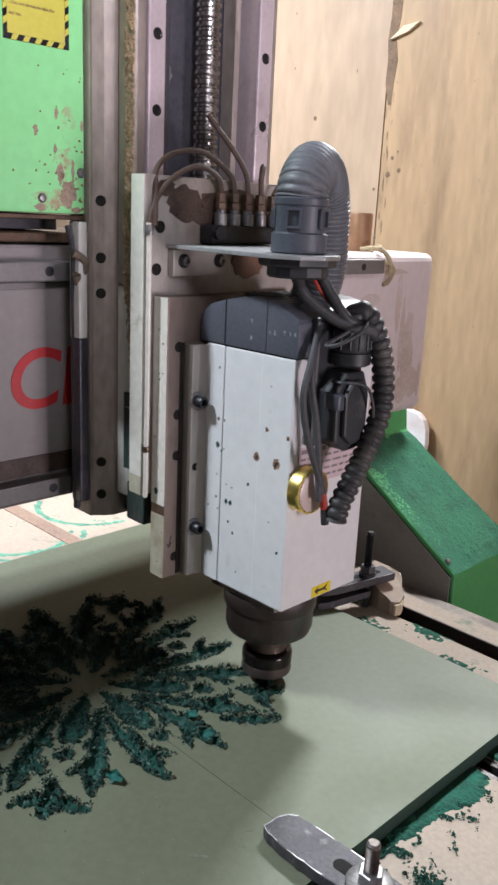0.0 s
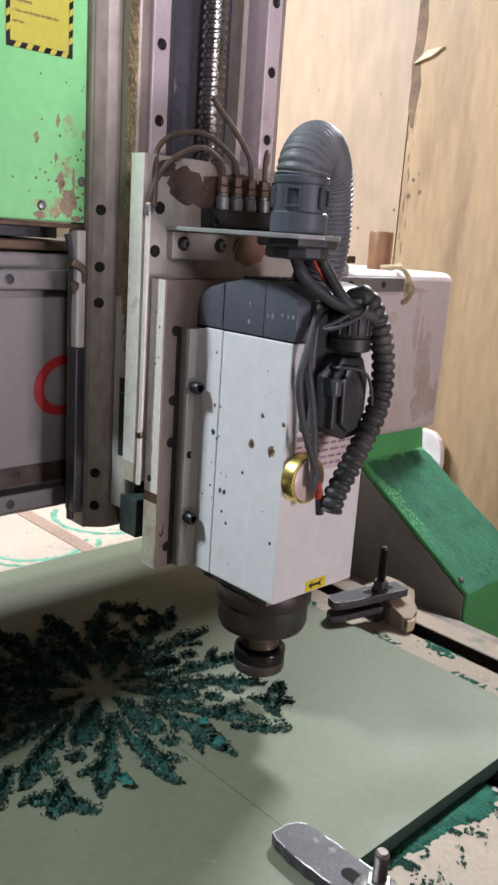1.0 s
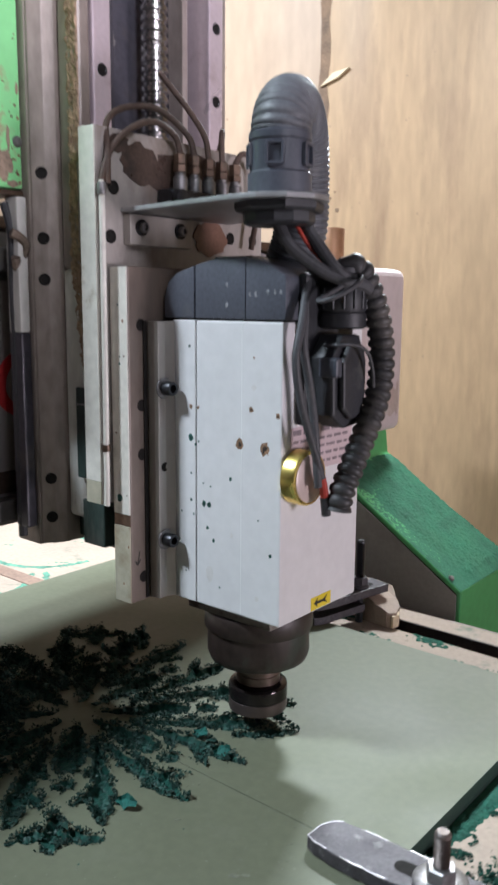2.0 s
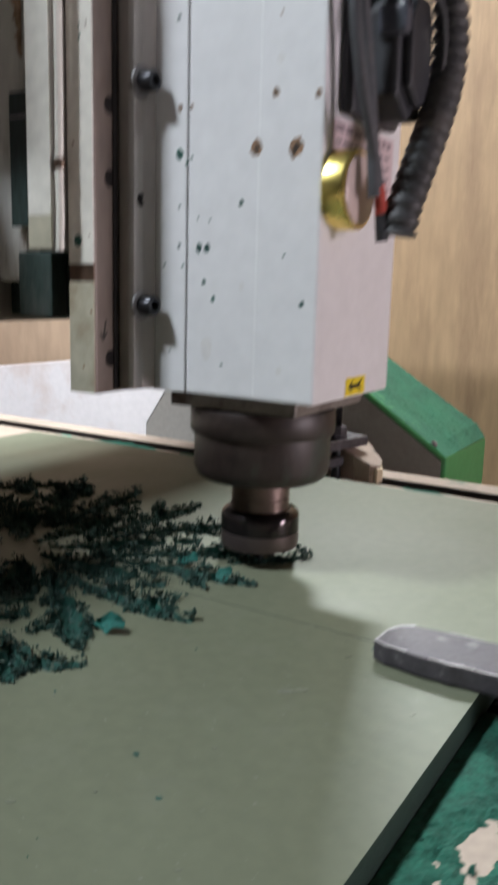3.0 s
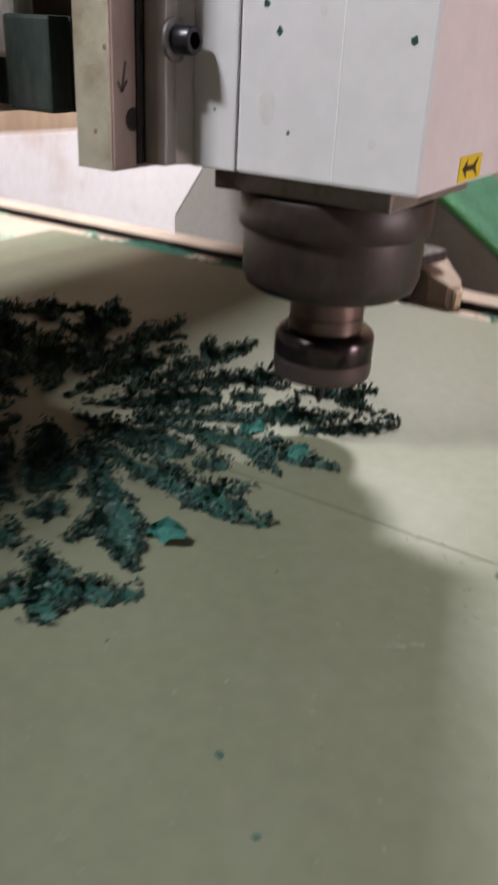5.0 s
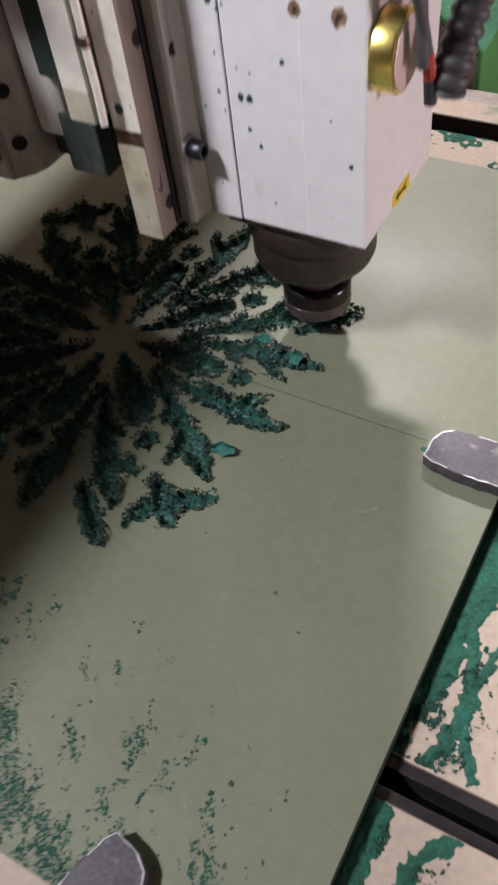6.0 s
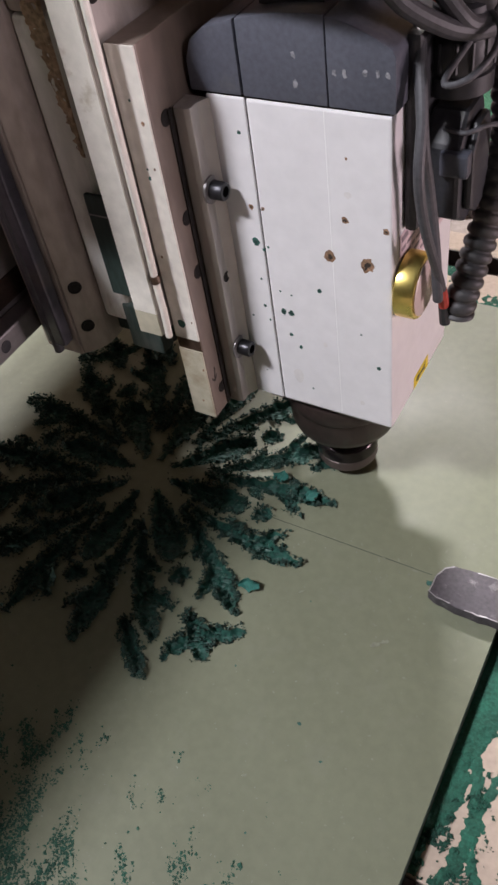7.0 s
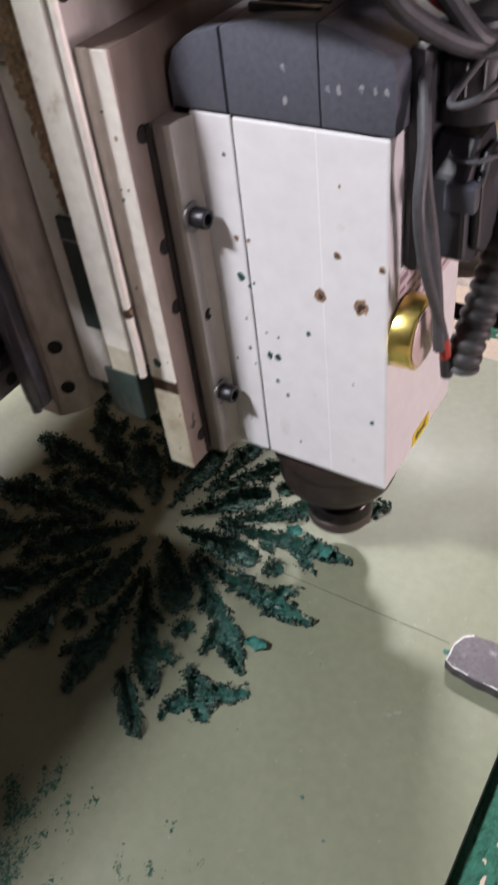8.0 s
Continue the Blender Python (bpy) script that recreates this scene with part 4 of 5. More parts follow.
def build_gantry():
    g = gantry
    part("beam", box_bm(-0.48, -0.26, -1.40, 0.36, 0.178, 0.478, 0.004), BEAM, g)
    part("beam_ledge", box_bm(-0.44, -0.25, -1.40, 0.36, 0.4805, 0.492, 0.002), BRASS, g, "rust-brown greasy ledge")
    part("end_cover", box_bm(-0.47, -0.256, 0.362, 0.648, 0.19, 0.47, 0.02, seg=5), BOX, g, "off-white end cover with brown stains")
    rng = random.Random(23)
    up = 0.0
    for y, z, ly, lz in ((0.548, 0.39, 0.009, 0.06), (0.585, 0.30, 0.02, 0.085), (0.606, 0.245, 0.03, 0.03), (0.565, 0.33, 0.008, 0.07), (0.575, 0.235, 0.02, 0.03), (0.628, 0.25, 0.006, 0.035), (0.47, 0.395, 0.03, 0.012), (0.53, 0.44, 0.04, 0.006)):
        o = [(y + ly * math.cos(t * 0.314) * rng.uniform(0.6, 1.0), z + lz * math.sin(t * 0.314) * rng.uniform(0.75, 1.0)) for t in range(20)]
        up += 0.00004
        part("drip_stain", prism_bm(o, -0.2562, -0.2557 + up, "x"), DRIP, g, "faint brown drip stain")
    for z, y1 in ((0.2, 0.36), (0.45, 0.475)):
        r = part("beam_rail", box_bm(-0.2555, -0.238, -1.4, y1, z - 0.011, z + 0.011, 0.002), GREYRAIL, g, "steel linear rail")
        for k in range(13 if y1 < 0.4 else 15):
            y = -0.70 + 0.08 * k
            part("rail_bolt", lathe_bm([(0.0055, -0.0002), (0.0055, 0.0004), (0.004, 0.0005)], along_x(-0.238, y, z), 16), BOLT, r)
    part("grease_band", box_bm(-0.2598, -0.2585, -1.4, 0.36, 0.213, 0.236, 0.0004), GREASE, g, "black grease band along the rail")
    part("grease_band", box_bm(-0.2598, -0.2575, -1.4, 0.36, 0.4295, 0.4365, 0.0004), GREYRAIL, g)
    part("letter_c", text_bm("C", 0.098, 0.0006, Matrix(((0, 0, 1, -0.2594), (1, 0, 0, -0.186), (0, 1, 0, 0.294), (0, 0, 0, 1))), 0.12), RED, g, "red painted letter")
    part("letter_n", text_bm("N", 0.098, 0.0006, Matrix(((0, 0, 1, -0.2594), (1, 0, 0, -0.118), (0, 1, 0, 0.294), (0, 0, 0, 1))), 0.12), RED, g, "red painted letter")
    o = [(-0.047, -0.2), (-0.047, -0.022), (-0.285, 0.137), (-0.290, 0.188), (-0.45, 0.188), (-0.46, 0.097), (-0.541, -0.025), (-0.541, -0.2)]
    part("leg_panel", prism_bm(o, 0.4585, 0.4605, "y"), INNER, g, "grey inner leg panel")
    part("leg_seam", prism_bm([(x * 1.008 if x > -0.3 else x * 1.004, z + 0.0016 if z > -0.1 else z) for x, z in o], 0.4606, 0.4622, "y"), DARK, g)
    o2 = [(-0.041, -0.2), (-0.041, -0.017), (-0.282, 0.145), (-0.287, 0.188), (-0.455, 0.188), (-0.4595, 0.0968), (-0.5402, -0.0252), (-0.5402, -0.2)]
    part("leg", prism_bm(o2, 0.4625, 0.65, "y", 0.003), LEGGREEN, g, "green leg casing with dust on its slope")
    part("leg_bolt", lathe_bm([(0.005, 0), (0.005, 0.001), (0.0035, 0.003), (0.001, 0.0033)], pose(-0.062, 0.4715, -0.001, 0, 36, 0)), ZINC, g, smooth=True)
    part("near_leg", prism_bm(o2, -1.60, -1.41, "y", 0.003), LEGGREEN, g, "green leg casing")
    part("brown_tube", lathe_bm([(0.020, 0.469), (0.0205, 0.53), (0.019, 0.5325), (0.017, 0.5325), (0.016, 0.50)], Matrix.Translation((-0.318, 0.505, 0)), 32), COPPER, g, "brown cardboard tube", smooth=True)
    rope = []
    for k in range(26):
        t = k / 25
        rope.append((-0.252 - 0.018 * math.sin(t * 6.28) - 0.01, 0.492 + 0.006 * math.sin(t * 19) + 0.012 * t, 0.476 - 0.05 * t + 0.01 * math.sin(t * 12)))
    part("rope", tube_bm(rope, 0.0035, 8, 4), ROPE, g, "frayed straw rope")
    part("rope", tube_bm([(-0.30, 0.488, 0.474), (-0.265, 0.494, 0.476), (-0.25, 0.50, 0.462), (-0.245, 0.503, 0.435), (-0.25, 0.497, 0.42)], 0.004, 8, 6), ROPE, g)


build_gantry()


def leg_dust():
    nx, ny = 190, 120
    v, f = [], []
    for i in range(nx):
        for j in range(ny):
            u, y = i / (nx - 1), 0.4645 + 0.184 * j / (ny - 1)
            w = noise.noise((u * 6, y * 22, 2.2)) + 0.5 * noise.noise((u * 22, y * 80, 5.2))
            grain = noise.noise((u * 75, y * 270, 1.2)) + 0.8 * noise.noise((u * 150, y * 540, 6.2))
            body = min(1, max(0, (y - 0.476 - 0.028 * (1 - u) + 0.010 * w) * 42)) * min(1, max(0, (1 - u) * 14 + w)) * min(1, u * 14 + 0.1)
            h = 0.0006 + 0.0005 * grain + body * (0.0016 + 0.0022 * (w + 0.4) + 0.0012 * grain + 0.010 * (1 - u) ** 2.4 * min(1, max(0, (y - 0.5) * 10)))
            v.append((-0.042 - 0.236 * u, y, -0.0165 + 0.158 * u + h))
    for i in range(nx - 1):
        for j in range(ny - 1):
            a = i * ny + j
            f.append((a + ny, a, a + 1, a + ny + 1))
    me = bpy.data.meshes.new("leg_dust")
    me.from_pydata(v, [], f)
    me.flip_normals()
    me.materials.append(LEGDUST)
    for p in me.polygons:
        p.use_smooth = True
    return tagged(new("leg_dust", me), "green sawdust drift lying on the gantry leg's slope", "sawdust", kind="stuff")


dust_on_leg = leg_dust()

# ---- carriage ----
carriage = thing("z_carriage", "grey vertical carriage with rails, ball screw and green cover", "carriage")


def hole(parent, x, y, z, r=0.0055, material=None):
    return part("bolt_hole", lathe_bm([(r, -0.0003), (r, 0.0004), (r * 0.7, 0.0005), (r * 0.6, 0.0001)], along_x(x, y, z), 18), material or DARK, parent)


def build_carriage():
    c = carriage
    b = part("back_plate", box_bm(-0.236, -0.197, -0.115, 0.118, 0.17, 1.1, 0.003), COLUMN, c, "oily grey steel back plate")
    slope = [(-0.1968, -0.1138), (-0.195, -0.1134), (-0.186, -0.1035), (-0.1818, -0.0935), (-0.181, -0.06), (-0.1968, -0.06)]
    part("sloped_face", prism_bm(slope, 0.172, 1.1, "z", 0.0012), COLUMN, c)
    for z in (0.199, 0.238, 0.43, 0.468, 0.527):
        part("bolt_hole", lathe_bm([(0.0056, -0.0003), (0.0056, 0.0006), (0.004, 0.0007), (0.0034, 0.0001)], pose(-0.1886, -0.1066, z, 0, 0, -40) @ along_x(0, 0, 0), 18), DARK, b)
    part("recess_panel", box_bm(-0.1965, -0.194, -0.05, 0.078, 0.2, 1.1, 0.0005), RECESS, c, "black greasy recess")
    part("side_ridge", box_bm(-0.1805, -0.1505, -0.0918, -0.0765, 0.2, 0.4398, 0.0055, seg=4), RIDGE, c, "chipped grey edge with brown grease")
    part("side_ridge", box_bm(-0.1805, -0.1505, -0.0918, -0.0765, 0.44, 1.1, 0.0055, seg=4), COLUMN, c, "oily brown upper edge")
    rng = random.Random(77)
    cake = bmesh.new()
    rows = []
    for k in range(360):
        t = k / 109
        wide = 0.003 + 0.013 * min(1, t * 1.7) + 0.006 * noise.noise((k * 0.13, 3.1, 0)) + 0.003 * noise.noise((k * 0.5, 8.1, 0))
        row = []
        for q in range(15):
            u = q / 14
            x, z = -0.1508 - max(0.001, wide) * u, 0.347 + 0.16 * t
            h = 0.0011 + 0.0016 * noise.noise((x * 260, 1.3, z * 200)) + 0.0009 * noise.noise((x * 800, 7.3, z * 620))
            row.append(cake.verts.new((x, -0.0914 - max(0.0001, h) * (1 if 0 < q < 14 and 0 < k < 359 else 0), z)))
        rows.append(row)
    for a, b in zip(rows, rows[1:]):
        for q in range(14):
            cake.faces.new((a[q], a[q + 1], b[q + 1], b[q]))
    part("grease_cake", cake, CAKE, c, "caked brown grease with a ragged edge")
    for k in range(9):
        z, lz, ly = rng.uniform(0.5, 1.05), rng.uniform(0.012, 0.05), rng.uniform(0.002, 0.007)
        y = rng.uniform(-0.03, -0.014)
        o = [(y + ly * math.cos(t * 0.393) * rng.uniform(0.3, 1.0), z + lz * math.sin(t * 0.393) * rng.uniform(0.4, 1.0)) for t in range(16)]
        part("grease_cake", prism_bm(o, -0.1938, -0.1925, "x"), ZINC, c, "grey grease smear")
    part("lower_block", box_bm(-0.1938, -0.1255, -0.0782, 0.1, 0.176, 0.2205, 0.002), GASKET, c, "dark green dusty lower block")
    part("lower_lip", box_bm(-0.1575, -0.1255, -0.0935, -0.0786, 0.176, 0.2205, 0.002), GASKET, c)
    for y in (-0.064, 0.092):
        r = part("z_rail", box_bm(-0.196, -0.15, y - 0.011, y + 0.011, 0.3, 1.1, 0.0022), RAIL, c, "steel linear rail")
        for k in range(7):
            hole(r, -0.15, y, 0.547 + 0.0725 * k, 0.0058, BOLT)
    pr = []
    z = 0.3
    while z < 1.1:
        pr += [(0.0118, z), (0.0142, z + 0.0022), (0.0142, z + 0.0058), (0.0118, z + 0.008)]
        z += 0.0096
    part("ball_screw", lathe_bm(pr, Matrix.Translation((-0.172, 0.0235, 0)), 24), SCREW, c, "oily threaded ball screw", smooth=True)
    part("guide_bar", box_bm(-0.193, -0.172, 0.064, 0.072, 0.4, 1.1, 0.001), COLUMN, c)
    part("guide_bar", box_bm(-0.193, -0.18, -0.042, -0.022, 0.4, 1.1, 0.004), RECESS, c)
    part("side_wall", box_bm(-0.22, -0.16, 0.105, 0.118, 0.3, 1.1, 0.001), COLUMN, c)
    part("saddle", box_bm(-0.42, -0.2575, -0.24, -0.118, 0.494, 0.5055, 0.001), RECESS, c)
    cv = part("green_cover", box_bm(-0.42, -0.2035, -0.262, -0.1165, 0.512, 1.1, 0.003), GREEN, c, "light green sheet cover with rust stains")
    for y, z in ((-0.1215, 0.554), (-0.168, 0.527)):
        part("cover_screw", lathe_bm([(0.005, 0), (0.005, 0.0008), (0.0035, 0.0025), (0.0008, 0.003)], along_x(-0.2035, y, z), 16), ZINC, cv, smooth=True)
    rng = random.Random(3)
    for k in range(60):
        y, z = -0.118 - abs(rng.gauss(0, 0.03)), 0.515 + abs(rng.gauss(0, 0.035)) * (1 if k % 3 else 3)
        if y > -0.25:
            r = rng.uniform(0.0005, 0.0017)
            part("rust_spot", lathe_bm([(r, -0.0001), (r * rng.uniform(0.6, 0.9), 0.0003)], along_x(-0.2035, y, z), rng.randint(5, 8)), BURN, cv)
    for y, z, ly, lz, front in ((-0.139, 0.548, 0.0195, 0.033, -0.20338), (-0.166, 0.524, 0.024, 0.0105, -0.20332), (-0.135, 0.6, 0.012, 0.02, -0.20326)):
        o = [(y + ly * math.cos(t * 0.2618) * rng.uniform(0.85, 1.0), z + lz * math.sin(t * 0.2618) * rng.uniform(0.85, 1.0)) for t in range(24)]
        part("rust_bloom", prism_bm(o, -0.2036, front, "x"), BLOOM, cv, "mottled rust showing through the paint")
    part("cover_lip", box_bm(-0.42, -0.2035, -0.262, -0.1165, 0.506, 0.5105, 0.0008), BRASS, c, "rusty lower lip of the cover")
    for y, z, ly, lz in ((-0.137, 0.531, 0.012, 0.018), (-0.146, 0.552, 0.006, 0.014), (-0.131, 0.555, 0.0025, 0.014), (-0.17, 0.517, 0.009, 0.005), (-0.152, 0.575, 0.003, 0.007), (-0.174, 0.592, 0.004, 0.006), (-0.12, 0.6, 0.0025, 0.006), (-0.15, 0.61, 0.003, 0.008), (-0.128, 0.516, 0.009, 0.004)):
        o = [(y + ly * math.cos(t * 0.35) * rng.uniform(0.45, 1.0), z + lz * math.sin(t * 0.35) * rng.uniform(0.45, 1.0)) for t in range(18)]
        part("rust_patch", prism_bm(o, -0.2037, -0.2031, "x"), RUST, cv, "brown rust patch")
    sg = part("warning_label", box_bm(-0.2034, -0.2029, -0.2065, -0.1345, 0.670, 0.80, 0), FADED, cv, "yellow warning label with hazard border")
    part("label_border", box_bm(-0.2029, -0.2027, -0.2065, -0.1345, 0.670, 0.6755, 0), BOLT, sg)
    part("label_border", box_bm(-0.2029, -0.2027, -0.2065, -0.202, 0.6755, 0.80, 0), BOLT, sg)
    part("label_border", box_bm(-0.2029, -0.2027, -0.139, -0.1345, 0.6755, 0.80, 0), BOLT, sg)
    for k in range(5):
        y = -0.199 + 0.0128 * k
        part("hazard_bar", prism_bm([(y, 0.6702), (y + 0.006, 0.6702), (y + 0.009, 0.6753), (y + 0.003, 0.6753)], -0.2027, -0.2025, "x"), FADED, sg)
    for k in range(9):
        for y in (-0.2063, -0.1388):
            z = 0.682 + 0.0128 * k
            part("hazard_bar", prism_bm([(y, z), (y + 0.0041, z + 0.003), (y + 0.0041, z + 0.009), (y, z + 0.006)], -0.2027, -0.2025, "x"), FADED, sg)
    for k, line in enumerate(("each use.", "- Clean and lubricate the table after", "to adjustments.", "- Turn off all power before")):
        part("label_text", text_bm(line, 0.0042, 0.0001, Matrix(((0, 0, 1, -0.2027), (0.82, 0, 0, -0.2), (0, 1, 0, 0.692 + 0.0092 * k), (0, 0, 0, 1)))), BURN, sg, "small printed warning text")
    part("drag_cable", tube_bm([(-0.215, -0.130, 0.50), (-0.209, -0.127, 0.47), (-0.212, -0.1255, 0.42), (-0.2105, -0.125, 0.33), (-0.212, -0.1245, 0.18)], 0.0042, 10, 6), RUBBER, c)
    part("cable_strip", box_bm(-0.2175, -0.1985, -0.128, -0.117, 0.3802, 0.505, 0.002), RIDGE, c, "grey painted steel strip")
    # same strip lower down: the shade it stands in is put into its colour
    part("cable_strip", box_bm(-0.2175, -0.1985, -0.128, -0.117, 0.19, 0.38, 0.002), RECESS, c, "lower steel strip coloured dark for the shade on it")
    part("rag", tube_bm([(-0.2, -0.134, 0.472), (-0.198, -0.126, 0.468), (-0.2, -0.119, 0.46), (-0.205, -0.124, 0.44), (-0.2, -0.13, 0.45)], 0.0045, 8, 6), RAG, c, "dirty rag tied round the cable")


build_carriage()

# ---- slide plate and spindle ----
ARROW = ((-0.0905, 0.1775, -0.0935, 0.1645), (-0.0935, 0.1645, -0.0962, 0.1690), (-0.0935, 0.1645, -0.0895, 0.1695))
STAINS = ((-0.0202, 0.1615, 0.005, 0.0085), (0.006, 0.202, 0.002, 0.003), (0.035, 0.15, 0.0025, 0.0028), (0.03, 0.335, 0.003, 0.003))
CAPSCUFFS = ((0.0316, 0.4122), (0.0441, 0.4141), (0.0516, 0.4144), (0.0576, 0.4137), (0.025, 0.4128), (-0.0003, 0.4201), (0.0, 0.4029))
slide = thing("z_slide", "steel slide plate with grease manifold, hoses and bracket", "slide plate")
spindle = thing("spindle_motor", "white square air-cooled spindle motor with dark cap", "spindle motor")


def build_slide():
    s = slide
    pl = part("slide_plate", box_bm(-0.124, -0.1035, -0.1135, 0.1135, 0.222, 0.554, 0.001), PLATE, s, "steel plate with brown grease stains")
    rng = random.Random(41)

    films = []

    def film(y, z, ly, lz, m):
        films.append(y)
        up = 0.0004 * len(films)
        o = [(y + ly * math.cos(t * 0.2618) * rng.uniform(0.72, 1.0), z + lz * math.sin(t * 0.2618) * rng.uniform(0.72, 1.0)) for t in range(24)]
        part("grease_film", prism_bm(o, -0.1036, -0.1036 + up, "x"), m, pl, "dark grease film")

    film(0.0, 0.520, 0.062, 0.030, GREASE)
    film(-0.062, 0.528, 0.026, 0.02, GREASE)
    film(0.032, 0.468, 0.028, 0.019, WETSTAIN)
    film(-0.088, 0.542, 0.014, 0.009, GREASE)
    part("plate_edge", box_bm(-0.1238, -0.1037, -0.1152, -0.1137, 0.2435, 0.5538, 0.0004), EDGE, s, "bright white plate edge")
    part("plate_edge", box_bm(-0.1238, -0.1037, -0.1152, -0.1137, 0.2225, 0.2433, 0.0004), DIRTEDGE, s, "yellowed lower end of the plate edge")
    for y, z in ((-0.098, 0.462), (-0.094, 0.504), (0.062, 0.47), (0.098, 0.47), (0.098, 0.5)):
        hole(pl, -0.1035, y, z, 0.0062)
    part("bearing_block", box_bm(-0.1485, -0.1245, -0.0938, -0.03, 0.24, 0.323, 0.002), COLUMN, s)
    wp = part("wiper_plate", box_bm(-0.1575, -0.1245, -0.0985, -0.0945, 0.238, 0.325, 0.0012), GASKET, s, "dark green rubber wiper plate")
    part("wiper_joint", box_bm(-0.1577, -0.13, -0.0988, -0.0984, 0.3085, 0.3098, 0.0001), ZINC, wp)
    part("bearing_block", box_bm(-0.1485, -0.1245, 0.058, 0.113, 0.235, 0.30, 0.002), COLUMN, s)
    part("bearing_block", box_bm(-0.1485, -0.1245, -0.098, -0.03, 0.46, 0.53, 0.002), COLUMN, s)
    part("bearing_block", box_bm(-0.1485, -0.1245, 0.058, 0.113, 0.46, 0.53, 0.002), COLUMN, s)
    mp = part("mounting_plate", box_bm(-0.1015, -0.080, -0.1005, 0.0975, 0.129, 0.436, 0.0012), MOUNT, s, "grey steel mounting plate")
    part("plate_edge", box_bm(-0.1013, -0.0802, -0.1022, -0.1007, 0.1295, 0.2022, 0.0004), DIRTEDGE, s, "yellowed bare plate edge")
    part("plate_edge", box_bm(-0.1013, -0.0802, -0.1022, -0.1007, 0.2135, 0.4355, 0.0004), EDGE, s, "bare plate edge")
    part("edge_band", box_bm(-0.1012, -0.0803, -0.1016, -0.1007, 0.2024, 0.2133, 0.0003), BRASS, s, "brown grease band")
    for ya, za, yb, zb in ARROW:
        dy, dz = yb - ya, zb - za
        ln = math.hypot(dy, dz)
        ny, nz = -dz / ln * 0.0007, dy / ln * 0.0007
        part("pen_mark", prism_bm([(ya + ny, za + nz), (yb + ny, zb + nz), (yb - ny, zb - nz), (ya - ny, za - nz)], -0.0801, -0.0798, "x"), PEN, mp, "black pen arrow")
    for z in (0.152, 0.268, 0.313, 0.385):
        hole(mp, -0.08, -0.0855, z, 0.0055)
    part("joint_gap", box_bm(-0.0802, -0.0788, -0.0835, -0.0795, 0.131, 0.389, 0.0003), DARK, s, "dark greasy joint")
    rng = random.Random(52)
    for k in range(10):
        z, r = (0.228, 0.0042) if k == 0 else (rng.uniform(0.14, 0.42), rng.uniform(0.0006, 0.0016))
        x = -0.093 if k == 0 else rng.uniform(-0.099, -0.082)
        o = [(x + r * 0.9 * math.cos(t * 0.628) * rng.uniform(0.7, 1.0), z + r * 1.2 * math.sin(t * 0.628) * rng.uniform(0.7, 1.0)) for t in range(10)]
        part("paint_chip", prism_bm(o, -0.1024, -0.1020, "y"), DENT if k % 3 == 0 else BURN, s)
    # bracket and shelf plate
    part("angle_bracket", box_bm(-0.1033, -0.0945, -0.083, -0.004, 0.4555, 0.4825, 0.001), FLANGE, s, "grey angle bracket")
    for y in (-0.0695, -0.020):
        socket_bolt("bracket_bolt", s, -0.0945, y, 0.471, 0.0048, 0.006, 0.0072, ZINC)
    o = [(-0.1033, -0.086), (0.035, -0.100), (0.062, -0.099), (0.083, -0.088), (0.094, -0.068), (0.092, -0.046), (0.078, -0.028), (0.05, -0.014), (0.0, 0.028), (-0.1033, 0.06)]
    part("shelf_plate", prism_bm(o, 0.4835, 0.4875, "z", 0.0008), SHELF, s, "pale steel shelf plate")
    # gland and conduit
    gx, gy = 0.052, -0.057
    at = Matrix.Translation((gx, gy, 0))
    gl = part("conduit_gland", lathe_bm([(0.024, 0.4878), (0.0255, 0.489), (0.0255, 0.505), (0.0238, 0.5065), (0.0238, 0.529), (0.025, 0.5305), (0.025, 0.5355), (0.0235, 0.537)], at, 40), GLAND, s, "dark grey plastic conduit gland", smooth=True)
    for k in range(5):
        t = math.radians(-62 + 72 * k)
        m = at @ Matrix.Rotation(t, 4, "Z")
        b = box_bm(0.0228, 0.0262, -0.0065, 0.0065, 0.5095, 0.5120, 0.0006)
        b = box_bm(0.0228, 0.0262, -0.0065, 0.0065, 0.5250, 0.5275, 0.0006, b)
        b = box_bm(0.0228, 0.0262, -0.0075, -0.005, 0.5105, 0.5265, 0.0006, b)
        b = box_bm(0.0228, 0.0262, 0.005, 0.0075, 0.5105, 0.5265, 0.0006, b)
        b.transform(m)
        part("latch", b, GLAND, gl)
    part("lock_nut", lathe_bm([(0.034, 0.476), (0.036, 0.478), (0.036, 0.4833)], at, 8), BLACK, s)
    part("lock_nut", lathe_bm([(0.026, 0.466), (0.029, 0.468), (0.029, 0.4758)], at, 12), BLACK, s)
    cd = [(gx, gy, 0.534), (gx, gy + 0.002, 0.546), (gx - 0.003, gy + 0.010, 0.556), (gx - 0.010, gy + 0.026, 0.5635), (gx - 0.018, gy + 0.046, 0.558), (gx - 0.025, gy + 0.062, 0.54), (gx - 0.029, gy + 0.07, 0.51), (gx - 0.033, gy + 0.074, 0.47), (gx - 0.048, gy + 0.076, 0.43)]
    part("conduit", tube_bm(cd, 0.0226, 28, ribs=0.0046, rib=0.0015), CONDUIT, s, "ribbed grey conduit", smooth=True)
    # grease manifold
    part("manifold", box_bm(-0.1033, -0.082, -0.042, 0.075, 0.489, 0.508, 0.003), BOLT, s, "black grease manifold")
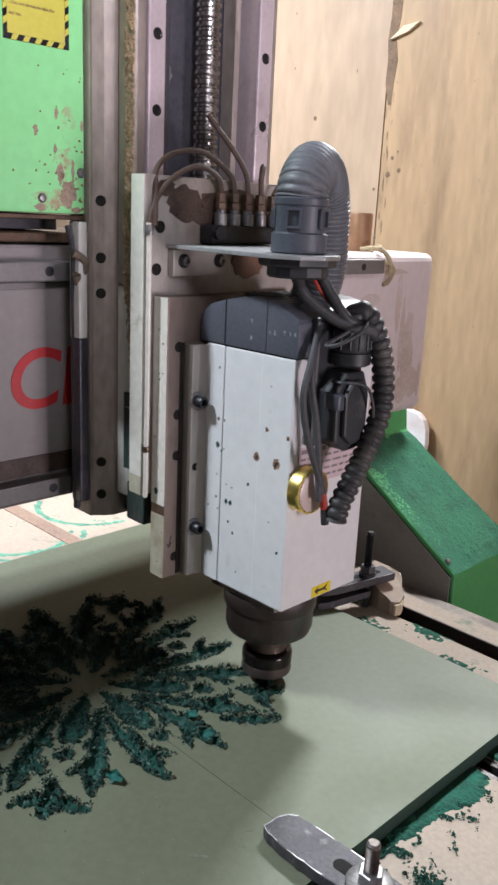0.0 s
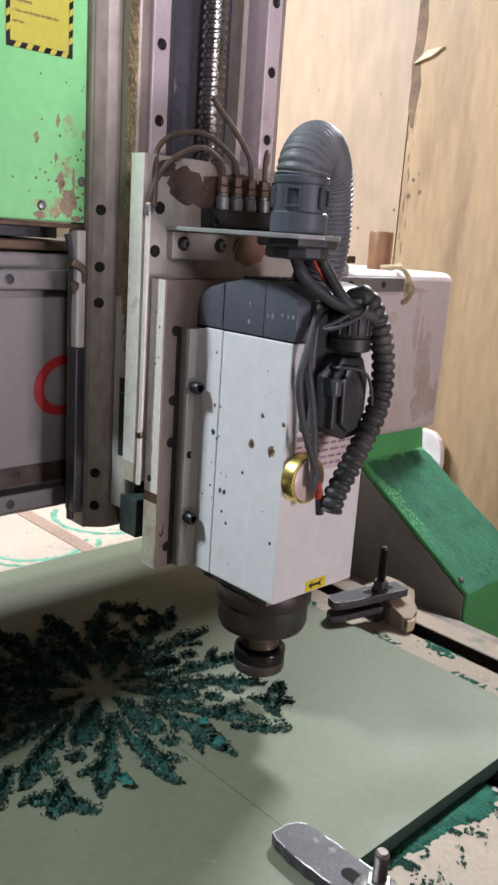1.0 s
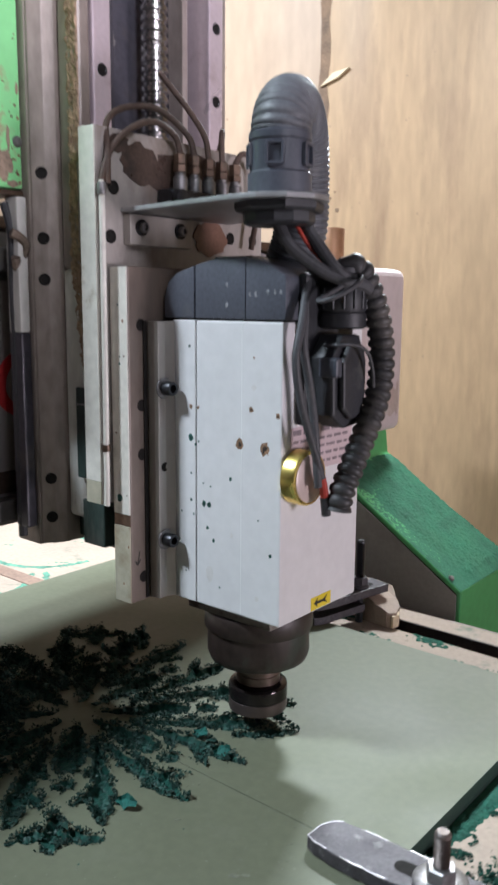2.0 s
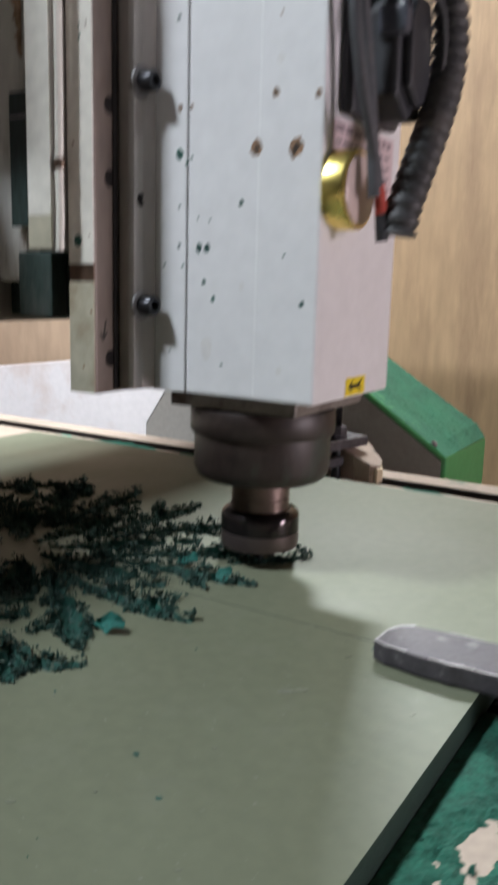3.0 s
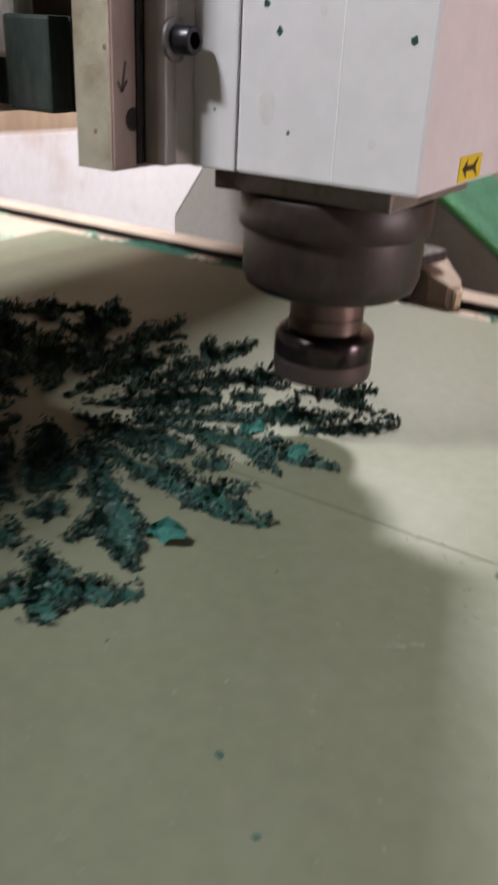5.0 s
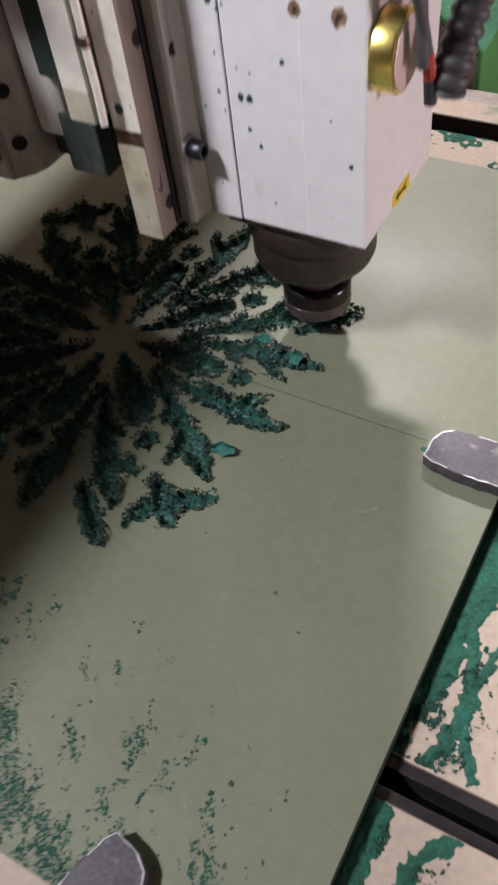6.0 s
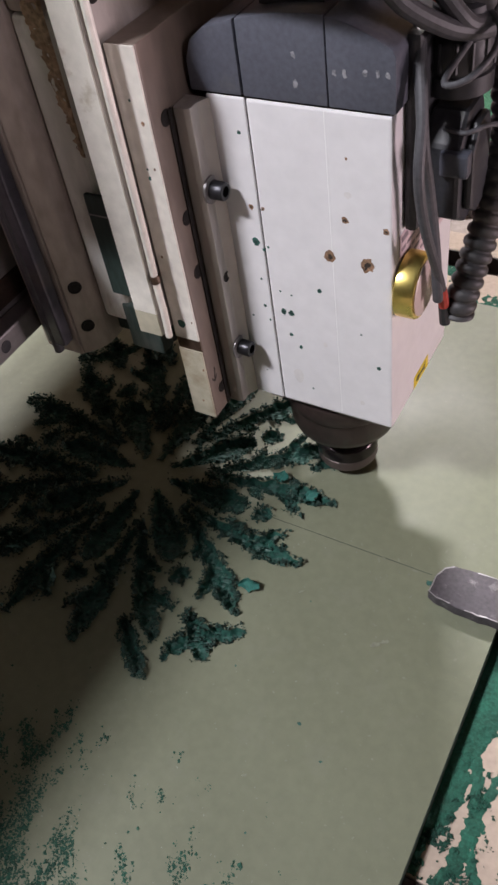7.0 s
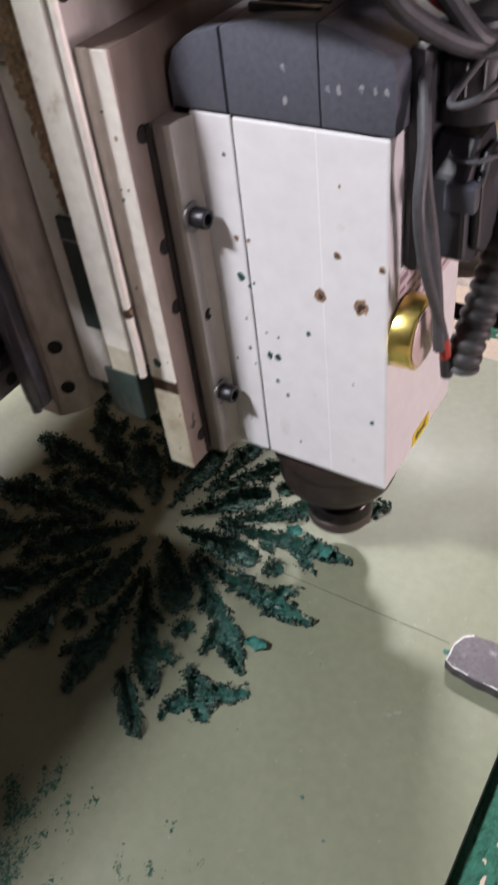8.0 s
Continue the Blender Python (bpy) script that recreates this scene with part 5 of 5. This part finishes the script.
    for k in range(5):
        y = -0.022 + 0.0195 * k
        m = Matrix.Translation((-0.092, y, 0))
        f = part("fitting", lathe_bm([(0.0068, 0.5082), (0.0068, 0.52), (0.005, 0.521), (0.005, 0.524)], m, 20), ZINC, s, smooth=True)
        part("fitting_nut", hex_bm(0.0068, 0.5242, 0.531, m), BRASS, f)
        part("fitting_nut", hex_bm(0.0062, 0.5312, 0.541, m), BRASS, f)
    part("manifold_bolt", lathe_bm([(0.007, 0), (0.007, 0.006), (0.005, 0.0065)], along_x(-0.082, -0.035, 0.500), 18), BOLT, s, smooth=True)
    hz = 0.541
    for pts in (
        [(-0.092, -0.022, hz), (-0.093, -0.028, 0.556), (-0.096, -0.050, 0.565), (-0.098, -0.078, 0.555), (-0.099, -0.099, 0.536), (-0.0988, -0.109, 0.515), (-0.0985, -0.1115, 0.5)],
        [(-0.092, -0.0025, hz), (-0.096, -0.008, 0.560), (-0.108, -0.035, 0.580), (-0.114, -0.07, 0.576), (-0.109, -0.095, 0.56), (-0.10, -0.103, 0.535), (-0.0955, -0.107, 0.505)],
        [(-0.092, 0.017, hz), (-0.096, 0.016, 0.562), (-0.108, 0.008, 0.585), (-0.12, -0.004, 0.606), (-0.13, -0.01, 0.62)],
        [(-0.092, 0.0365, hz), (-0.094, 0.038, 0.562), (-0.10, 0.046, 0.572), (-0.108, 0.054, 0.566), (-0.115, 0.058, 0.556)],
        [(-0.092, 0.056, hz), (-0.09, 0.064, 0.552), (-0.088, 0.076, 0.55), (-0.087, 0.086, 0.535), (-0.088, 0.088, 0.505), (-0.09, 0.08, 0.46)],
    ):
        part("grease_hose", tube_bm(pts, 0.0029, 10, 7), HOSE, s, "brown grease hose")
    part("grease_pipe", tube_bm([(-0.0985, -0.1115, 0.508), (-0.0985, -0.1115, 0.36), (-0.099, -0.1115, 0.29), (-0.0995, -0.1115, 0.275), (-0.0985, -0.112, 0.245), (-0.0995, -0.1118, 0.2215)], 0.0027, 10, 6), EDGE, s, "bare metal grease pipe")
    part("pipe_clip", lathe_bm([(0.0038, 0), (0.0042, 0.004), (0.0038, 0.01)], Matrix.Translation((-0.0985, -0.1115, 0.496)), 14), ZINC, s)
    part("pipe_clip", lathe_bm([(0.0036, 0), (0.004, 0.003), (0.0036, 0.006)], Matrix.Translation((-0.0992, -0.1115, 0.272)), 14), BRASS, s, "corroded pipe clip")


AXX, AXY = -0.0092, -0.0015


def build_spindle():
    s = spindle
    part("body", box_bm(-0.0365, 0.060, -0.060, 0.060, 0.130, 0.390, 0.0018), WHITE, s, "white enamelled motor housing")
    part("back_shell", box_bm(-0.0655, -0.0375, -0.060, 0.060, 0.130, 0.390, 0.0012), WHITE, s, "white enamelled back shell")
    part("core", box_bm(-0.064, 0.058, -0.0585, 0.0585, 0.1315, 0.3915, 0), DARK, s)
    for k in (-1, 1):
        o = [(-0.0797, k * 0.0606), (-0.0797, k * 0.0765), (-0.078, k * 0.079), (-0.0705, k * 0.079), (-0.0665, k * 0.0775), (-0.0665, k * 0.069), (-0.062, k * 0.0606)]
        part("flange", prism_bm(o, 0.131, 0.3885, "z", 0.0007), FLANGE, s, "grey mounting flange")
        for z in (0.1875, 0.3286):
            socket_bolt("flange_bolt", s, -0.0665, k * 0.0705, z, 0.0064, 0.0118, 0.0098, BOLT, ZINC)
        hole(s, -0.0665, k * 0.0705, 0.256, 0.0042)
    cap = [(-0.0755, 0.3915), (-0.0753, 0.411), (-0.0705, 0.423), (-0.06, 0.431), (-0.0385, 0.437)]
    part("cap_back", prism_bm(cap + [(-0.0385, 0.3915)], -0.0605, 0.0605, "y", 0.0016), SLATE, s, "dark slate plastic cap", smooth=True)
    cap = [(-0.0370, 0.3915), (-0.0370, 0.4375), (-0.012, 0.4425), (0.010, 0.4435), (0.020, 0.443)]
    part("cap_middle", prism_bm(cap + [(0.020, 0.3915)], -0.0605, 0.0605, "y", 0.0012), SLATE, s, "dark slate plastic cap", smooth=True)
    cap = [(0.0206, 0.3915), (0.0206, 0.4428), (0.034, 0.440), (0.048, 0.4345), (0.0605, 0.4275), (0.0625, 0.424), (0.0625, 0.3915)]
    part("cap_front", prism_bm(cap, -0.0605, 0.0605, "y", 0.0012), SLATE, s, "dark slate plastic cap", smooth=True)
    for k in range(9):
        part("vent_slot", box_bm(-0.028, 0.014, -0.045 + 0.011 * k, -0.041 + 0.011 * k, 0.440, 0.4447, 0.0008), BLACK, s)
    # dents, chips and burn marks on the side face
    for x, z, r, m in (
        (0.0272, 0.3163, 0.0024, BURN), (0.015, 0.2853, 0.0042, BURN), (0.0422, 0.284, 0.0050, BURN), (0.0046, 0.2531, 0.0017, DENT),
        (-0.0272, 0.2257, 0.0027, DENT), (-0.0205, 0.2257, 0.0025, DENT), (-0.0228, 0.2041, 0.0015, DENT), (-0.0155, 0.1932, 0.0017, DENT),
        (0.0495, 0.1919, 0.0016, DENT), (-0.043, 0.285, 0.003, DENT), (-0.0375, 0.279, 0.0012, DENT), (-0.0335, 0.282, 0.001, DENT), (-0.043, 0.227, 0.0013, DENT),
        (-0.040, 0.214, 0.0009, DENT), (-0.055, 0.2145, 0.0009, DENT), (-0.028, 0.2445, 0.0008, DENT), (-0.019, 0.243, 0.0008, DENT), (-0.0445, 0.367, 0.0013, DENT),
        (-0.043, 0.252, 0.0009, DENT), (0.036, 0.221, 0.0008, DENT), (-0.008, 0.151, 0.0009, DENT), (0.056, 0.313, 0.0022, BURN), (-0.043, 0.313, 0.0018, BURN), (-0.034, 0.313, 0.0014, BURN), (-0.05, 0.158, 0.0007, DENT), (0.03, 0.36, 0.0009, BURN),
    ):
        seed = x * 900 + z * 700

        def blot(f, wild, front):
            o = []
            for t in range(24):
                q = t * math.pi / 12
                g = f * r * (1 + wild * noise.noise((math.cos(q) * 1.3 + seed, math.sin(q) * 1.3, f)) + 0.6 * wild * noise.noise((math.cos(q) * 4 + seed, math.sin(q) * 4, f)))
                o.append((x + g * math.cos(q), z + 1.1 * g * math.sin(q)))
            return prism_bm(o, front, -0.0597, "y")

        chip = part("paint_chip", blot(1.0, 0.45, -0.06012), m, s)
        if r > 0.0012:
            part("chip_pit", blot(0.5, 0.8, -0.06018), SCORCH if m is BURN else DENTPIT, chip)
    part("seam_line", box_bm(0.0164, 0.0170, -0.0601, -0.0598, 0.132, 0.388, 0), SEAM, s, "thin pale seam")
    rg = random.Random(61)
    for x, z, lx, lz in STAINS:
        o = [(x + lx * math.cos(t * 0.449) * rg.uniform(0.7, 1.0), z + lz * math.sin(t * 0.449) * rg.uniform(0.7, 1.0)) for t in range(14)]
        part("smudge", prism_bm(o, -0.06008, -0.0598, "y"), SMUDGE, s, "faint grey smudge")
    for x, z in CAPSCUFFS:
        o = [(x + 0.0022 * math.cos(t * 0.785) * rg.uniform(0.3, 1.0), z + 0.0034 * math.sin(t * 0.785) * rg.uniform(0.3, 1.0)) for t in range(8)]
        part("scuff", prism_bm(o, -0.0607, -0.0602, "y"), CAPRUB, s)
    # labels on the front face
    lb = part("arrow_label", box_bm(0.0600, 0.0604, -0.013, 0.018, 0.1315, 0.1435, 0), YELLOW, s, "yellow label with black arrow")
    part("arrow", prism_bm([(-0.009, 0.1375), (-0.003, 0.1418), (-0.004, 0.1388), (0.006, 0.1388), (0.0125, 0.1418), (0.009, 0.1375), (0.0125, 0.1332), (0.006, 0.1362), (-0.004, 0.1362), (-0.003, 0.1332)], 0.0604, 0.0607, "x"), BOLT, lb)
    nl = part("rating_label", box_bm(0.0600, 0.0603, -0.048, 0.046, 0.262, 0.302, 0), PINKLABEL, s, "pale rating label with unreadable print")
    rg = random.Random(8)
    for r in range(5):
        y = -0.044
        while y < 0.04:
            q = rg.uniform(0.005, 0.014)
            part("print_bar", box_bm(0.0603, 0.0605, y, min(y + q, 0.044), 0.267 + 0.007 * r, 0.2695 + 0.007 * r + (0.002 if r == 4 else 0), 0), PRINT, nl)
            y += q + 0.003
    # brass knob
    kn = part("brass_cap", lathe_bm([(0.0215, 0.0), (0.0235, 0.0012), (0.0235, 0.0135), (0.0228, 0.0148), (0.0205, 0.0152)], along_x(0.0604, -0.040, 0.2605), 44), GOLD, s, "shiny brass ring cap", smooth=True)
    part("cap_face", lathe_bm([(0.0206, 0.015), (0.0206, 0.0158), (0.019, 0.0166), (0.002, 0.0168)], along_x(0.0604, -0.040, 0.2605), 40), DISC, kn, "pale pink disc face", smooth=True)
    # junction box and plug
    part("box_base", box_bm(0.0605, 0.070, -0.043, 0.030, 0.304, 0.43, 0.004), BLACK, s, "black junction box base")
    o = [(-0.036, 0.314), (-0.018, 0.302), (0.002, 0.304), (0.010, 0.328), (0.010, 0.362), (0.002, 0.380), (-0.024, 0.380), (-0.038, 0.362)]
    jb = part("junction_box", prism_bm(o, 0.0702, 0.094, "x", 0.003), BLACK, s, "black angled plug housing", smooth=False)
    part("box_lid", prism_bm([(-0.013 + (a + 0.013) * 0.72, 0.342 + (z - 0.342) * 0.8) for a, z in o], 0.0942, 0.1, "x", 0.0025), BLACK, jb)
    part("latch_tab", box_bm(0.082, 0.1, -0.0415, -0.0325, 0.346, 0.362, 0.002), GLAND, jb)
    part("plug_collar", lathe_bm([(0.018, 0.3845), (0.021, 0.386), (0.021, 0.397), (0.0195, 0.398), (0.0205, 0.40), (0.0205, 0.419), (0.019, 0.421), (0.0165, 0.424), (0.0165, 0.434), (0.014, 0.436)], pose(0.079, -0.0045, 0), 28), BLACK, s, "black ribbed plug collar", smooth=True)
    for k in range(14):
        t = 2 * math.pi * k / 14
        part("grip_rib", lathe_bm([(0.0014, 0.401), (0.0014, 0.418)], pose(0.079 + 0.0205 * math.cos(t), -0.0045 + 0.0205 * math.sin(t), 0), 6), BLACK, s)
    tb = [(0.081, -0.005, 0.420), (0.082, -0.0051, 0.4304), (0.0865, -0.0045, 0.4355), (0.092, 0.005, 0.4302), (0.100, 0.0165, 0.4002), (0.105, 0.0195, 0.3647), (0.106, 0.0148, 0.3327), (0.105, 0.000, 0.3031), (0.102, -0.0154, 0.2742), (0.099, -0.0272, 0.25), (0.0975, -0.0296, 0.2345)]
    part("coiled_sleeve", tube_bm(tb, 0.0092, 24, ribs=0.0088, rib=0.0021), SLEEVE, s, "black ribbed cable sleeve", smooth=True)
    for pts, r, m in (
        ([(0.045, -0.062, 0.486), (0.048, -0.0568, 0.4729), (0.060, -0.053, 0.4508), (0.078, -0.0362, 0.4324), (0.090, -0.0204, 0.4239), (0.098, -0.0052, 0.4208), (0.100, 0.004, 0.417)], 0.0055, RUBBER),
        ([(0.056, -0.044, 0.486), (0.058, -0.0393, 0.4794), (0.068, -0.0319, 0.458), (0.084, -0.0266, 0.4354), (0.090, -0.0200, 0.4272), (0.094, -0.008, 0.424)], 0.0054, RUBBER),
        ([(0.052, -0.045, 0.482), (0.060, -0.041, 0.464), (0.068, -0.030, 0.446), (0.078, -0.016, 0.434)], 0.0018, REDWIRE),
        ([(0.064, -0.030, 0.430), (0.068, -0.041, 0.415), (0.0735, -0.0505, 0.397), (0.078, -0.0565, 0.3712), (0.080, -0.0501, 0.3404), (0.083, -0.0456, 0.3036), (0.0865, -0.0455, 0.2668), (0.087, -0.0445, 0.2555)], 0.0036, RUBBER),
        ([(0.066, -0.034, 0.428), (0.0705, -0.0445, 0.412), (0.077, -0.0580, 0.390), (0.080, -0.0690, 0.3603), (0.083, -0.0640, 0.3241), (0.0865, -0.0475, 0.2809), (0.0885, -0.0405, 0.2584), (0.0895, -0.0385, 0.246)], 0.0034, RUBBER),
        ([(0.091, -0.018, 0.421), (0.085, -0.0474, 0.4073), (0.098, -0.0455, 0.4095), (0.106, -0.030, 0.418), (0.104, -0.0145, 0.4255), (0.094, -0.006, 0.429), (0.084, -0.008, 0.428)], 0.002, RUBBER),
        ([(0.080, -0.030, 0.371), (0.095, -0.034, 0.372), (0.104, -0.022, 0.372), (0.109, -0.010, 0.366), (0.1085, 0.000, 0.350), (0.106, 0.006, 0.335)], 0.0015, RUBBER),
    ):
        part("cable", tube_bm(pts, r, 12, 7), m, s)
    part("red_tip", tube_bm([(0.0880, -0.0415, 0.2625), (0.0888, -0.0395, 0.254), (0.0895, -0.0385, 0.2465)], 0.0038, 10, 4), REDWIRE, s, "red cable tip")
    part("cable_end", tube_bm([(0.0895, -0.0384, 0.2462), (0.090, -0.0376, 0.238), (0.0905, -0.0369, 0.2305)], 0.0040, 10, 4), BLACK, s, "black taped cable end")
    # nose, nut and cutter
    part("nose_plate", box_bm(-0.055, 0.044, -0.052, 0.052, 0.1195, 0.1295, 0.0015), NOSEPLATE, s, "stained steel nose plate")
    at = Matrix.Translation((AXX, AXY, 0))
    part("nose_housing", lathe_bm([(0.052, 0.118), (0.0525, 0.117), (0.0525, 0.101), (0.0515, 0.0995), (0.0495, 0.099), (0.0495, 0.0755), (0.047, 0.0685), (0.044, 0.0665), (0.023, 0.066)], at, 56), NOSE, s, "dark steel nose housing with green smears", smooth=True)
    nut = part("collet_nut", lathe_bm([(0.0212, 0.0425), (0.0262, 0.0415), (0.0282, 0.0398), (0.0289, 0.0375), (0.0289, 0.0262), (0.0282, 0.0258)], Matrix.Identity(4), 56), STEEL, s, "dark polished steel collet nut", smooth=True)
    part("nut_band", lathe_bm([(0.0282, 0.0258), (0.0288, 0.0254), (0.0288, 0.0163), (0.0281, 0.0142), (0.0255, 0.0132), (0.008, 0.0136), (0.0075, 0.015)], Matrix.Identity(4), 56), NUTBAND, nut, "brushed lower band", smooth=True)
    part("shaft", lathe_bm([(0.0212, 0.069), (0.0212, 0.052), (0.0207, 0.0515), (0.0207, 0.0505), (0.0214, 0.05), (0.0214, 0.041)], Matrix.Identity(4), 48), NECK, nut, "brown steel shaft", smooth=True)
    nut.matrix_basis = pose(AXX, AXY, 0)
    b = lathe_bm([(0.0030, 0.0155), (0.0030, -0.001), (0.0026, -0.003), (0.0010, -0.0062)], Matrix.Identity(4), 10)
    part("cutter", b, BOLT, nut, "slim steel cutter")
    return nut


build_slide()
collet = build_spindle()


def motions():
    walk(slide, [(t, pose(x, y, z)) for t, x, y, z in HEAD])
    walk(spindle, [(t, pose(x, y, z)) for t, x, y, z in HEAD])
    walk(carriage, [(t, pose(x, y, 0)) for t, x, y, z in HEAD])
    walk(gantry, [(t, pose(x, 0, 0)) for t, x, y, z in HEAD])
    walk(dust_on_leg, [(t, pose(x, 0, 0)) for t, x, y, z in HEAD])
    walk(collet, [(0.2 * k, pose(AXX, AXY, 0, 0, 0, -80 * k)) for k in range(41)])


motions()
